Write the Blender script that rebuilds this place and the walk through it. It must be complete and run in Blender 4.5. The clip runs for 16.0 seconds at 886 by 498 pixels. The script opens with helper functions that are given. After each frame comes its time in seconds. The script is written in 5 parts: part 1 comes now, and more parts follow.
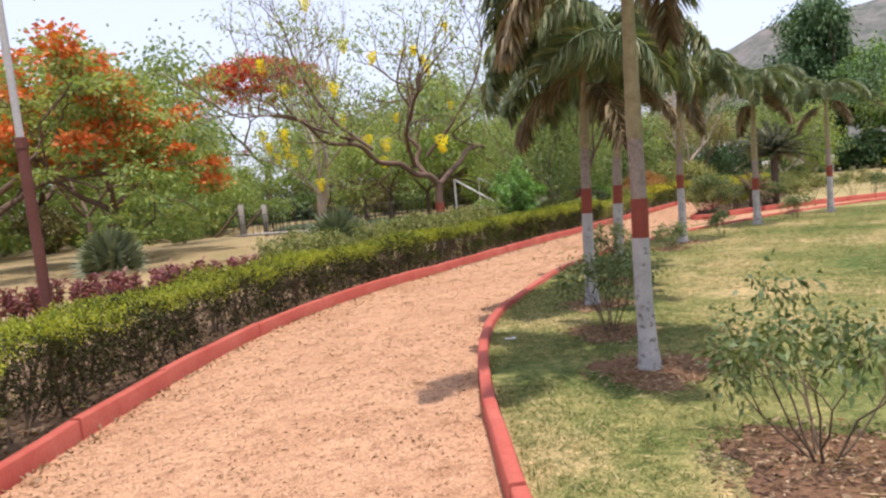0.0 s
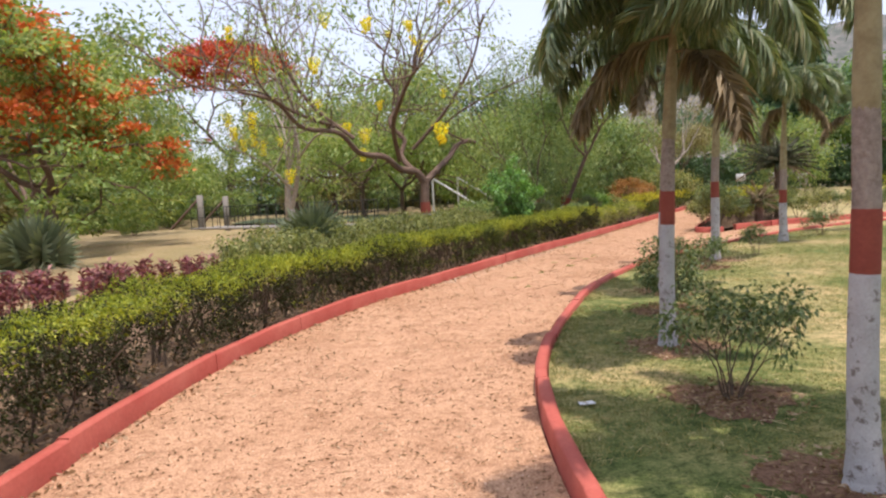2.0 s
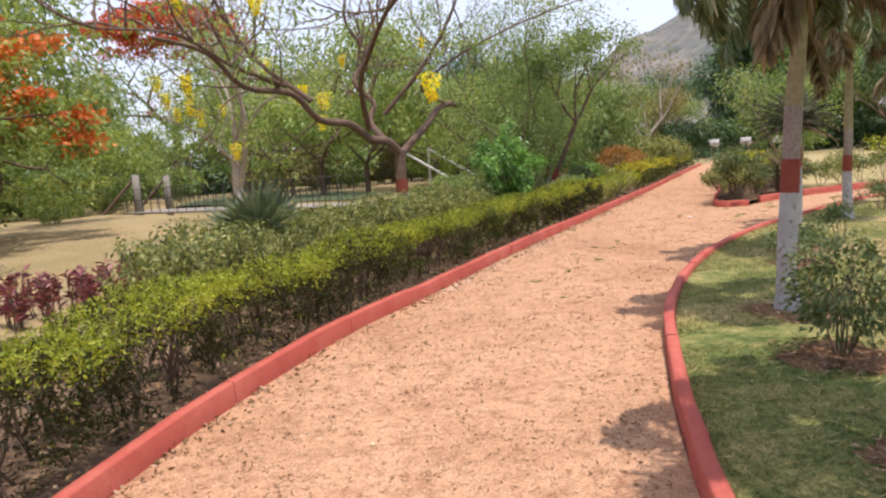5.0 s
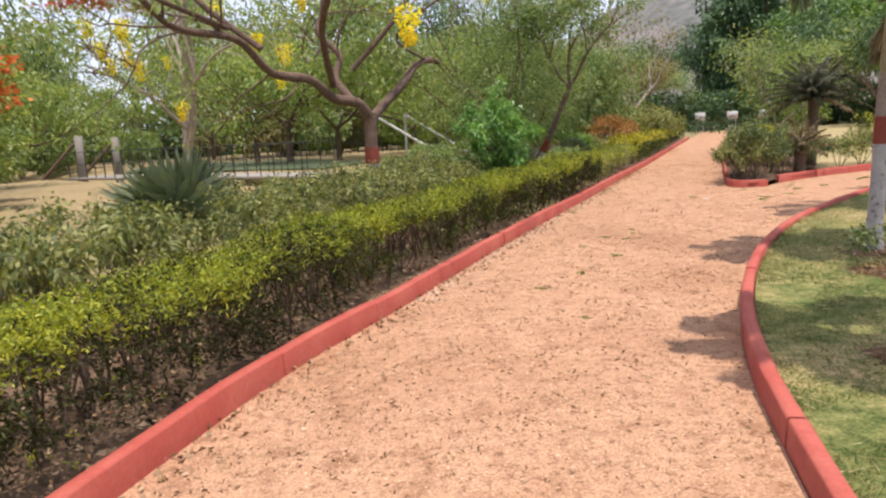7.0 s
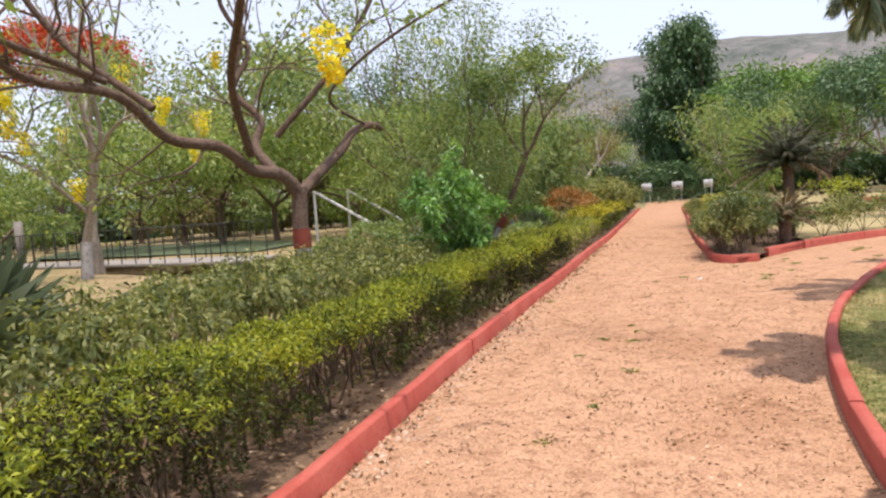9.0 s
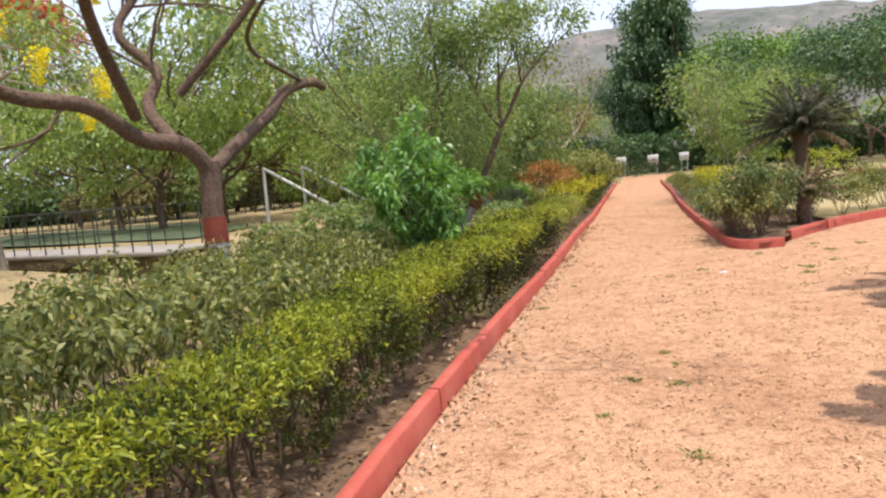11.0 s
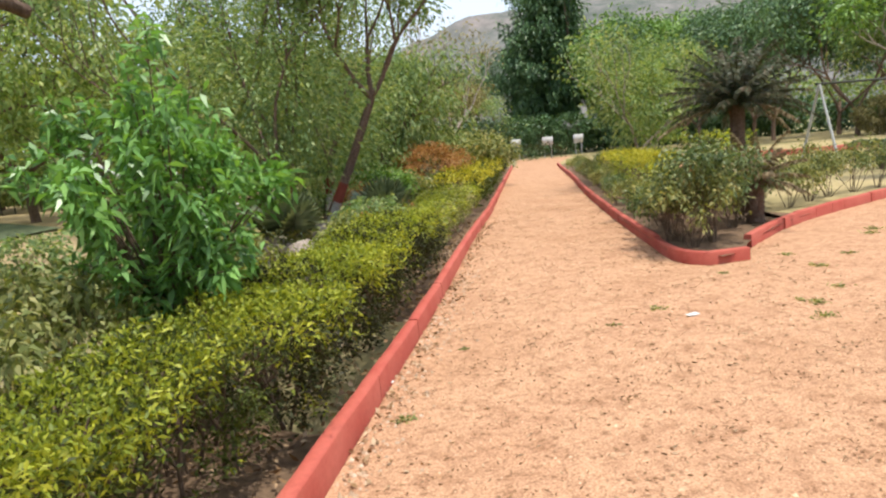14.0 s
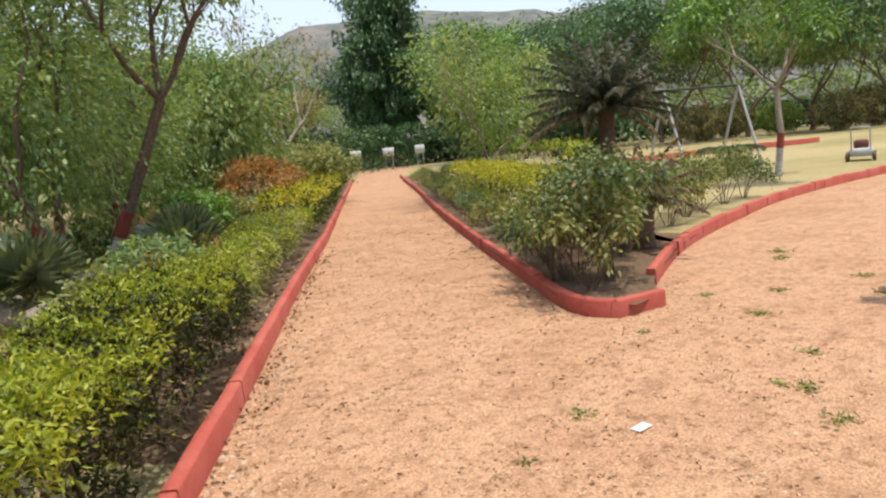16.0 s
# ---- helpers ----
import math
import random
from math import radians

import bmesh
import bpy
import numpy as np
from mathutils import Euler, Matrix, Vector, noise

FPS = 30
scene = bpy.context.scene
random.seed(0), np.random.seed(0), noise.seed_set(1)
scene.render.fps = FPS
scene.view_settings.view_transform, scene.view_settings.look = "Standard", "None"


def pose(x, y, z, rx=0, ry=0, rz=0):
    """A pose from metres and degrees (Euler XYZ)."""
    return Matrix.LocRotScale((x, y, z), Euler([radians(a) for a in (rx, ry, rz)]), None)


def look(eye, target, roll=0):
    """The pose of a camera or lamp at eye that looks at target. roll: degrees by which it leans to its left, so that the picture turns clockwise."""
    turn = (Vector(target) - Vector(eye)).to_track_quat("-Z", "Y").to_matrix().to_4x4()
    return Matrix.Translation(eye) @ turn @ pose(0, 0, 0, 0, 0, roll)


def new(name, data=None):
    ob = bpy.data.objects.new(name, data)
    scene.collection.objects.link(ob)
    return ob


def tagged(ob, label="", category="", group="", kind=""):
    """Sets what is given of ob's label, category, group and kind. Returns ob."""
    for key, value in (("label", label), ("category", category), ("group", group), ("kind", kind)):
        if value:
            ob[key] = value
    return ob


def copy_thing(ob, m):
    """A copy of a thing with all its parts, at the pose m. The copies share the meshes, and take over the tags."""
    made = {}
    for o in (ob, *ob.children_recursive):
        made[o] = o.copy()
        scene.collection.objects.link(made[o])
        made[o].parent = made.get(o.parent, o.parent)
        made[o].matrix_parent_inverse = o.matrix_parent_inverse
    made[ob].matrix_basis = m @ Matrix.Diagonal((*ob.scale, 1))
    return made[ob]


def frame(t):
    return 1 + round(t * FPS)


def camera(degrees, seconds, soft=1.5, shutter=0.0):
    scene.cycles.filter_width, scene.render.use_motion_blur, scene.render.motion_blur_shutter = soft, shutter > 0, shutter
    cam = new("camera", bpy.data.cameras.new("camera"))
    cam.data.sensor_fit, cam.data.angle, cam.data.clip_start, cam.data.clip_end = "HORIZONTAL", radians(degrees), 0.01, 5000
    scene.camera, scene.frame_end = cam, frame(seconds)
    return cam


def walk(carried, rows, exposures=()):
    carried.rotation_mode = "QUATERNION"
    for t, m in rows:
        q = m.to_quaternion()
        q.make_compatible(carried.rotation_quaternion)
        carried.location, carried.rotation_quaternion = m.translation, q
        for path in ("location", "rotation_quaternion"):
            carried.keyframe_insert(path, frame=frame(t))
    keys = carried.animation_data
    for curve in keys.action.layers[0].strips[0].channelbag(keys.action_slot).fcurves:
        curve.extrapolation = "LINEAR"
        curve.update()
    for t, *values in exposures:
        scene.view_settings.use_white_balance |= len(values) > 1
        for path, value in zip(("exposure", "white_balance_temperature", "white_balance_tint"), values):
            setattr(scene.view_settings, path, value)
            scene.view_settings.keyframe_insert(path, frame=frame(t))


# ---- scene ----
cam = camera(65.99, 16.0, soft=2.3)
# seconds, x, y, z, yaw, pitch, lean to the right
ROWS = [
    (0, 0.000, -0.000, 1.471, -0.00, -4.60, 5.50),
    (0.5, -0.170, 0.483, 1.449, 1.67, -4.34, 4.44),
    (1, -0.325, 0.959, 1.441, -1.43, -2.45, 2.31),
    (1.5, -0.438, 1.453, 1.457, -2.29, -3.90, 5.84),
    (2, -0.543, 1.985, 1.472, -3.19, -4.80, 3.01),
    (2.5, -0.666, 2.508, 1.467, -0.89, -4.61, 2.56),
    (3, -0.736, 3.010, 1.474, -0.83, -6.27, 3.57),
    (3.5, -0.772, 3.502, 1.512, -2.34, -7.45, 4.56),
    (4, -0.806, 3.998, 1.550, -5.27, -7.48, 2.16),
    (4.2, -0.807, 4.194, 1.561, -6.30, -7.56, 4.50),
    (6.3, -0.642, 6.349, 1.496, -8.23, -7.05, 1.65),
    (6.5, -0.621, 6.556, 1.496, -9.15, -7.63, 1.12),
    (7, -0.546, 7.068, 1.506, -8.19, -10.05, 2.97),
    (7.5, -0.445, 7.586, 1.538, -7.94, -8.91, 3.84),
    (8, -0.357, 8.105, 1.543, -11.14, -7.59, 2.52),
    (8.5, -0.266, 8.645, 1.526, -12.82, -3.25, 3.77),
    (9, -0.191, 9.214, 1.494, -12.86, -4.09, 4.09),
    (9.2, -0.153, 9.440, 1.491, -14.79, -3.60, 4.29),
    (11.3, 0.583, 11.676, 1.494, -15.10, -7.58, 4.52),
    (11.5, 0.678, 11.872, 1.487, -14.78, -8.46, 3.74),
    (12, 0.944, 12.360, 1.498, -14.69, -10.22, 6.92),
    (12.5, 1.228, 12.855, 1.493, -13.20, -10.69, 3.20),
    (13, 1.497, 13.369, 1.453, -15.12, -10.45, 1.47),
    (13.5, 1.797, 13.911, 1.460, -20.03, -8.49, 4.41),
    (14, 2.058, 14.474, 1.478, -23.67, -8.39, 4.91),
    (14.5, 2.306, 15.042, 1.493, -28.10, -8.02, 5.21),
    (15, 2.601, 15.557, 1.471, -30.34, -8.76, 6.57),
    (15.5, 2.928, 16.028, 1.458, -32.77, -10.03, 4.01),
    (16, 3.290, 16.476, 1.495, -36.78, -8.67, 5.63),
]


def held(x, y, z, yaw, pitch, lean):
    """A hand-held pose: heading, tilt and lean in degrees."""
    return Matrix.Translation((x, y, z)) @ Matrix.Rotation(radians(yaw), 4, "Z") @ Matrix.Rotation(radians(90 + pitch), 4, "X") @ Matrix.Rotation(radians(-lean), 4, "Z")


EXPOSURE = 0.6
walk(cam, [(t, held(*r)) for t, *r in ROWS], [(0.0, EXPOSURE, 6500, 18), (8.0, EXPOSURE, 6500, 18), (9.0, EXPOSURE, 6500, 18), (11.5, EXPOSURE + 0.12, 6500, 13), (14.0, EXPOSURE + 0.12, 6500, 9), (15.5, EXPOSURE - 0.02, 6500, 8), (16.0, EXPOSURE - 0.08, 6500, 8)])

# ---- light: hazy sky and a high sun behind the walker's right shoulder ----
SUN_EL, SUN_AZ = 77.0, 153.4
world = bpy.data.worlds.new("hazy_sky")
scene.world = world
world.use_nodes = True
wn = world.node_tree.nodes
sky = wn.new("ShaderNodeTexSky")
sky.sky_type, sky.sun_disc = "NISHITA", False
sky.sun_elevation, sky.sun_rotation = radians(SUN_EL), radians(SUN_AZ)
sky.air_density, sky.dust_density, sky.ozone_density, sky.altitude = 1.2, 2.5, 1.0, 100
wn["Background"].inputs["Strength"].default_value = 0.15
haze = wn.new("ShaderNodeMix")  # thin even haze all over the sky
haze.data_type = "RGBA"
haze.inputs[0].default_value, haze.inputs[7].default_value = 0.72, (4.35, 4.85, 5.9, 1)
world.node_tree.links.new(sky.outputs["Color"], haze.inputs[6])
world.node_tree.links.new(haze.outputs[2], wn["Background"].inputs["Color"])
sun = new("sun", bpy.data.lights.new("sun", "SUN"))
sun.data.energy, sun.data.angle, sun.data.color = 3.3, radians(0.6), (1.0, 0.95, 0.87)
_e, _a = radians(SUN_EL), radians(SUN_AZ)
sun.matrix_world = look((math.sin(_a) * math.cos(_e) * 90, math.cos(_a) * math.cos(_e) * 90, math.sin(_e) * 90), (0, 0, 0))


# ---- materials ----
def nodes_of(name, rough=0.8, spec=0.3):
    m = bpy.data.materials.new(name)
    m.use_nodes = True
    b = m.node_tree.nodes["Principled BSDF"]
    b.inputs["Roughness"].default_value = rough
    b.inputs["Specular IOR Level"].default_value = spec
    return m, m.node_tree, b


def ramp_of(nt, stops):
    r = nt.nodes.new("ShaderNodeValToRGB")
    while len(r.color_ramp.elements) < len(stops):
        r.color_ramp.elements.new(0.5)
    for el, (p, c) in zip(r.color_ramp.elements, stops):
        el.position, el.color = p, (*c, 1)
    return r


def noise_of(nt, scale, detail=4, rough=0.6, coord="Object"):
    tc = nt.nodes.new("ShaderNodeTexCoord")
    n = nt.nodes.new("ShaderNodeTexNoise")
    n.inputs["Scale"].default_value, n.inputs["Detail"].default_value, n.inputs["Roughness"].default_value = scale, detail, rough
    nt.links.new(tc.outputs[coord], n.inputs["Vector"])
    return n


def mixed(nt, a, b, fac, mode="MIX"):
    m = nt.nodes.new("ShaderNodeMix")
    m.data_type, m.blend_type = "RGBA", mode
    for sock, v in ((m.inputs[0], fac), (m.inputs[6], a), (m.inputs[7], b)):
        if hasattr(v, "is_linked"):
            nt.links.new(v, sock)
        elif isinstance(v, tuple):
            sock.default_value = (*v, 1)
        else:
            sock.default_value = v
    return m.outputs[2]


def surface(name, big, small, s_big=0.6, s_small=30, rough=0.9, bump=0.3, dist=0.01, spec=0.2, amount=0.5, coord="Object"):
    """Two scales of colour variation and a fine relief."""
    m, nt, b = nodes_of(name, rough, spec)
    n1, n2 = noise_of(nt, s_big, 5, coord=coord), noise_of(nt, s_small, 6, 0.7, coord=coord)
    r1, r2 = ramp_of(nt, big), ramp_of(nt, small)
    nt.links.new(n1.outputs[0], r1.inputs[0])
    nt.links.new(n2.outputs[0], r2.inputs[0])
    nt.links.new(mixed(nt, r1.outputs[0], r2.outputs[0], amount), b.inputs["Base Color"])
    bp = nt.nodes.new("ShaderNodeBump")
    bp.inputs["Strength"].default_value, bp.inputs["Distance"].default_value = bump, dist
    nt.links.new(n2.outputs[0], bp.inputs["Height"])
    nt.links.new(bp.outputs[0], b.inputs["Normal"])
    return m


def leafy(name, stops, rough=0.5, through_light=0.35, s_patch=1.2, spec=0.35, gain=1.2):
    """Leaves: each one its own shade, patches of the plant differ, light comes through."""
    m, nt, b = nodes_of(name, rough, spec)
    geo = nt.nodes.new("ShaderNodeNewGeometry")
    n = noise_of(nt, s_patch, 3)
    add = nt.nodes.new("ShaderNodeMath")
    add.operation = "MULTIPLY_ADD"
    nt.links.new(n.outputs[0], add.inputs[0])
    add.inputs[1].default_value = 0.9
    sub = nt.nodes.new("ShaderNodeMath")
    sub.operation = "MULTIPLY_ADD"
    nt.links.new(geo.outputs["Random Per Island"], sub.inputs[0])
    sub.inputs[1].default_value, sub.inputs[2].default_value = 0.7, -0.3
    nt.links.new(sub.outputs[0], add.inputs[2])
    r = ramp_of(nt, [(q, tuple(min(v * gain, 0.9) for v in c)) for q, c in stops])
    nt.links.new(add.outputs[0], r.inputs[0])
    nt.links.new(r.outputs[0], b.inputs["Base Color"])
    tr = nt.nodes.new("ShaderNodeBsdfTranslucent")
    nt.links.new(mixed(nt, r.outputs[0], (1.0, 0.95, 0.35), 1.0, "MULTIPLY"), tr.inputs["Color"])
    mx = nt.nodes.new("ShaderNodeMixShader")
    mx.inputs[0].default_value = through_light
    nt.links.new(b.outputs[0], mx.inputs[1])
    nt.links.new(tr.outputs[0], mx.inputs[2])
    nt.links.new(mx.outputs[0], nt.nodes["Material Output"].inputs["Surface"])
    return m


def gravel_path():
    m, nt, b = nodes_of("sandy_gravel", 0.95, 0.1)
    n1, n2, n3, n4 = noise_of(nt, 0.5, 5), noise_of(nt, 5.5, 6, 0.7), noise_of(nt, 70, 4, 0.7), noise_of(nt, 18, 5, 0.75)
    r1 = ramp_of(nt, [(0.3, (0.34, 0.184, 0.102)), (0.5, (0.43, 0.25, 0.147)), (0.7, (0.365, 0.2, 0.115))])
    r2 = ramp_of(nt, [(0.34, (0.62, 0.55, 0.5)), (0.5, (1, 1, 1)), (0.68, (1.1, 1.1, 1.08))])
    r3 = ramp_of(nt, [(0.36, (0.5, 0.46, 0.43)), (0.5, (1, 1, 1)), (0.63, (1.4, 1.44, 1.48))])
    r4 = ramp_of(nt, [(0.36, (0.42, 0.36, 0.32)), (0.46, (1, 1, 1)), (0.66, (1.18, 1.2, 1.22))])
    for n, r in ((n1, r1), (n2, r2), (n3, r3), (n4, r4)):
        nt.links.new(n.outputs[0], r.inputs[0])
    c = mixed(nt, r1.outputs[0], r2.outputs[0], 0.75, "MULTIPLY")
    c = mixed(nt, c, r4.outputs[0], 0.8, "MULTIPLY")
    nt.links.new(mixed(nt, c, r3.outputs[0], 0.7, "MULTIPLY"), b.inputs["Base Color"])
    bp = nt.nodes.new("ShaderNodeBump")
    bp.inputs["Strength"].default_value, bp.inputs["Distance"].default_value = 0.7, 0.02
    nt.links.new(n4.outputs[0], bp.inputs["Height"])
    nt.links.new(bp.outputs[0], b.inputs["Normal"])
    return m


PATH = gravel_path()
PEBBLE = leafy("gravel_stones", [(0.1, (0.27, 0.14, 0.07)), (0.5, (0.49, 0.285, 0.155)), (0.9, (0.68, 0.48, 0.33))], 0.9, 0.0, 0.7, 0.1, 1.0)
STONE = leafy("pale_stones", [(0.1, (0.26, 0.18, 0.12)), (0.6, (0.42, 0.29, 0.19)), (0.9, (0.55, 0.44, 0.34))], 0.8, 0.0, 0.7, 0.2, 1.0)
LITTER = leafy("dry_leaves", [(0.1, (0.13, 0.07, 0.035)), (0.45, (0.30, 0.18, 0.09)), (0.9, (0.58, 0.43, 0.28))], 0.8, 0.1, 0.8, 0.1, 0.9)
SOIL = surface("dry_soil", [(0.3, (0.10, 0.065, 0.042)), (0.6, (0.19, 0.12, 0.075))], [(0.3, (0.06, 0.04, 0.026)), (0.65, (0.24, 0.16, 0.10))], 1.2, 22, 0.95, 0.8, 0.03, 0.1)
MULCH = surface("red_mulch", [(0.38, (0.15, 0.075, 0.045)), (0.6, (0.27, 0.15, 0.09))], [(0.36, (0.07, 0.035, 0.022)), (0.62, (0.34, 0.2, 0.12))], 2.5, 40, 0.95, 0.9, 0.03, 0.1)
def turf():
    m, nt, b = nodes_of("lawn", 0.95, 0.1)
    n1, n2, n3, n4 = noise_of(nt, 0.42, 5), noise_of(nt, 3.5, 6, 0.7), noise_of(nt, 60, 4, 0.7), noise_of(nt, 14, 5, 0.75)
    r1 = ramp_of(nt, [(0.38, (0.095, 0.125, 0.035)), (0.5, (0.19, 0.19, 0.065)), (0.6, (0.33, 0.265, 0.12))])
    r2 = ramp_of(nt, [(0.36, (0.6, 0.72, 0.6)), (0.5, (1, 1, 1)), (0.64, (1.35, 1.22, 1.3))])
    r3 = ramp_of(nt, [(0.36, (0.45, 0.5, 0.45)), (0.5, (1, 1, 1)), (0.63, (1.5, 1.42, 1.5))])
    r4 = ramp_of(nt, [(0.36, (0.5, 0.56, 0.5)), (0.5, (1, 1, 1)), (0.64, (1.3, 1.22, 1.3))])
    for n, r in ((n1, r1), (n2, r2), (n3, r3), (n4, r4)):
        nt.links.new(n.outputs[0], r.inputs[0])
    c = mixed(nt, r1.outputs[0], r2.outputs[0], 0.9, "MULTIPLY")
    c = mixed(nt, c, r4.outputs[0], 0.9, "MULTIPLY")
    nt.links.new(mixed(nt, c, r3.outputs[0], 0.8, "MULTIPLY"), b.inputs["Base Color"])
    bp = nt.nodes.new("ShaderNodeBump")
    bp.inputs["Strength"].default_value, bp.inputs["Distance"].default_value = 0.8, 0.03
    nt.links.new(n4.outputs[0], bp.inputs["Height"])
    nt.links.new(bp.outputs[0], b.inputs["Normal"])
    return m


LAWN = turf()
LAWN_FAR = surface("bleached_lawn", [(0.35, (0.17, 0.155, 0.06)), (0.5, (0.30, 0.24, 0.115)), (0.65, (0.40, 0.30, 0.165))],
                   [(0.3, (0.2, 0.17, 0.07)), (0.55, (0.36, 0.29, 0.14)), (0.75, (0.46, 0.38, 0.22))], 0.2, 14, 0.95, 0.5, 0.03, 0.1)
DRYLAWN = surface("dry_lawn", [(0.35, (0.17, 0.14, 0.06)), (0.5, (0.29, 0.215, 0.12)), (0.65, (0.40, 0.285, 0.17))],
                  [(0.3, (0.16, 0.14, 0.06)), (0.55, (0.34, 0.26, 0.13)), (0.75, (0.46, 0.37, 0.22))], 0.28, 24, 0.95, 0.6, 0.03, 0.1)
FAR = surface("far_ground", [(0.3, (0.16, 0.15, 0.07)), (0.6, (0.30, 0.24, 0.12))], [(0.3, (0.12, 0.11, 0.05)), (0.7, (0.32, 0.27, 0.15))], 0.05, 2, 0.95, 0.3, 0.05, 0.1)
GRASS = leafy("grass_blades", [(0.1, (0.05, 0.09, 0.02)), (0.4, (0.13, 0.16, 0.045)), (0.62, (0.27, 0.25, 0.09)), (0.9, (0.50, 0.41, 0.22))], 0.7, 0.3, 0.5, 0.15, 1.0)
STRAW = leafy("straw_grass", [(0.1, (0.16, 0.15, 0.05)), (0.5, (0.36, 0.28, 0.14)), (0.9, (0.52, 0.42, 0.25))], 0.8, 0.25, 0.5, 0.1)


def painted(name, col, worn, s=7, bare=(0.42, 0.36, 0.3), edge=0.66):
    """Weathered paint: faded patches, grime streaks and chips down to the plaster."""
    m, nt, b = nodes_of(name, 0.8, 0.25)
    n1, n2, n3 = noise_of(nt, s * 0.35, 4), noise_of(nt, s * 6, 6, 0.7), noise_of(nt, s, 8, 0.75)
    r1 = ramp_of(nt, [(0.3, col), (0.7, worn)])
    nt.links.new(n1.outputs[0], r1.inputs[0])
    r2 = ramp_of(nt, [(0.3, (0.72, 0.7, 0.68)), (0.65, (1, 1, 1))])
    nt.links.new(n2.outputs[0], r2.inputs[0])
    c = mixed(nt, r1.outputs[0], r2.outputs[0], 0.7, "MULTIPLY")
    r3 = ramp_of(nt, [(edge, (0, 0, 0)), (edge + 0.05, (1, 1, 1))])
    nt.links.new(n3.outputs[0], r3.inputs[0])
    nt.links.new(mixed(nt, c, bare, r3.outputs[0]), b.inputs["Base Color"])
    bp = nt.nodes.new("ShaderNodeBump")
    bp.inputs["Strength"].default_value, bp.inputs["Distance"].default_value = 0.5, 0.006
    nt.links.new(n3.outputs[0], bp.inputs["Height"])
    nt.links.new(bp.outputs[0], b.inputs["Normal"])
    return m


KERB = painted("kerb_red_paint", (0.39, 0.07, 0.05), (0.48, 0.13, 0.092), 6, (0.44, 0.20, 0.13), 0.68)
WHITEWASH = painted("whitewash", (0.50, 0.485, 0.465), (0.34, 0.325, 0.31), 14, (0.17, 0.145, 0.125), 0.55)
REDBAND = painted("red_oxide_band", (0.20, 0.04, 0.026), (0.27, 0.07, 0.045), 9, (0.25, 0.16, 0.12), 0.68)
WHITE = painted("white_paint", (0.74, 0.74, 0.73), (0.6, 0.6, 0.58), 4, (0.4, 0.38, 0.35), 0.7)
GREYMETAL = painted("grey_metal", (0.5, 0.5, 0.49), (0.38, 0.38, 0.37), 5, (0.3, 0.2, 0.14), 0.7)
MAROON = painted("maroon_paint", (0.115, 0.04, 0.032), (0.16, 0.065, 0.05), 5, (0.2, 0.15, 0.12), 0.7)
GREENMETAL = painted("dark_rail_paint", (0.035, 0.042, 0.034), (0.07, 0.07, 0.055), 5, (0.15, 0.12, 0.1), 0.7)
CONCRETE = surface("concrete", [(0.3, (0.20, 0.175, 0.15)), (0.65, (0.29, 0.26, 0.225))], [(0.3, (0.2, 0.18, 0.155)), (0.7, (0.40, 0.37, 0.33))], 1.5, 30, 0.9, 0.4, 0.01)
WATER = surface("dull_green_turf", [(0.35, (0.06, 0.085, 0.045)), (0.65, (0.11, 0.13, 0.065))], [(0.35, (0.05, 0.075, 0.04)), (0.65, (0.13, 0.15, 0.08))], 0.5, 9, 0.9, 0.3, 0.02)
ROCK = surface("rough_rock", [(0.3, (0.22, 0.17, 0.13)), (0.65, (0.4, 0.33, 0.27))], [(0.3, (0.14, 0.11, 0.09)), (0.7, (0.45, 0.38, 0.31))], 2, 14, 0.9, 0.8, 0.05)
BARK = surface("bark", [(0.3, (0.10, 0.062, 0.045)), (0.65, (0.18, 0.12, 0.09))], [(0.35, (0.07, 0.045, 0.03)), (0.65, (0.28, 0.2, 0.15))], 2.5, 26, 0.95, 0.9, 0.03, 0.1)
PALEBARK = surface("pale_bark", [(0.3, (0.26, 0.21, 0.16)), (0.65, (0.4, 0.34, 0.27))], [(0.35, (0.17, 0.13, 0.1)), (0.65, (0.46, 0.4, 0.33))], 2.5, 24, 0.95, 0.8, 0.03, 0.1)
PALMBARK = surface("ringed_palm_bark", [(0.3, (0.20, 0.15, 0.12)), (0.65, (0.34, 0.27, 0.22))], [(0.35, (0.13, 0.095, 0.075)), (0.65, (0.4, 0.33, 0.27))], 4, 30, 0.9, 0.7, 0.02, 0.15)
SHEATH = surface("palm_sheath", [(0.3, (0.21, 0.17, 0.085)), (0.65, (0.30, 0.26, 0.13))], [(0.35, (0.2, 0.14, 0.07)), (0.65, (0.36, 0.3, 0.17))], 4, 16, 0.6, 0.3, 0.01)
PALMLEAF = leafy("palm_leaf", [(0.1, (0.045, 0.072, 0.035)), (0.45, (0.10, 0.135, 0.065)), (0.72, (0.17, 0.19, 0.10)), (0.92, (0.28, 0.25, 0.15))], 0.45, 0.3, 0.8, 0.45, 1.6)
DRYFROND = leafy("dry_palm_leaf", [(0.1, (0.09, 0.066, 0.036)), (0.5, (0.185, 0.14, 0.08)), (0.9, (0.32, 0.25, 0.155))], 0.7, 0.2, 0.8, 0.2)
# the dark and mid hedge leaves hold the sides' shade in their colour
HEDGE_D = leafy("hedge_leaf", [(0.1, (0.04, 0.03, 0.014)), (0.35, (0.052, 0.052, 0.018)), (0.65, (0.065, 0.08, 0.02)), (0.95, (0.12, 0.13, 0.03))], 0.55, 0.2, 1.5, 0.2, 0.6)
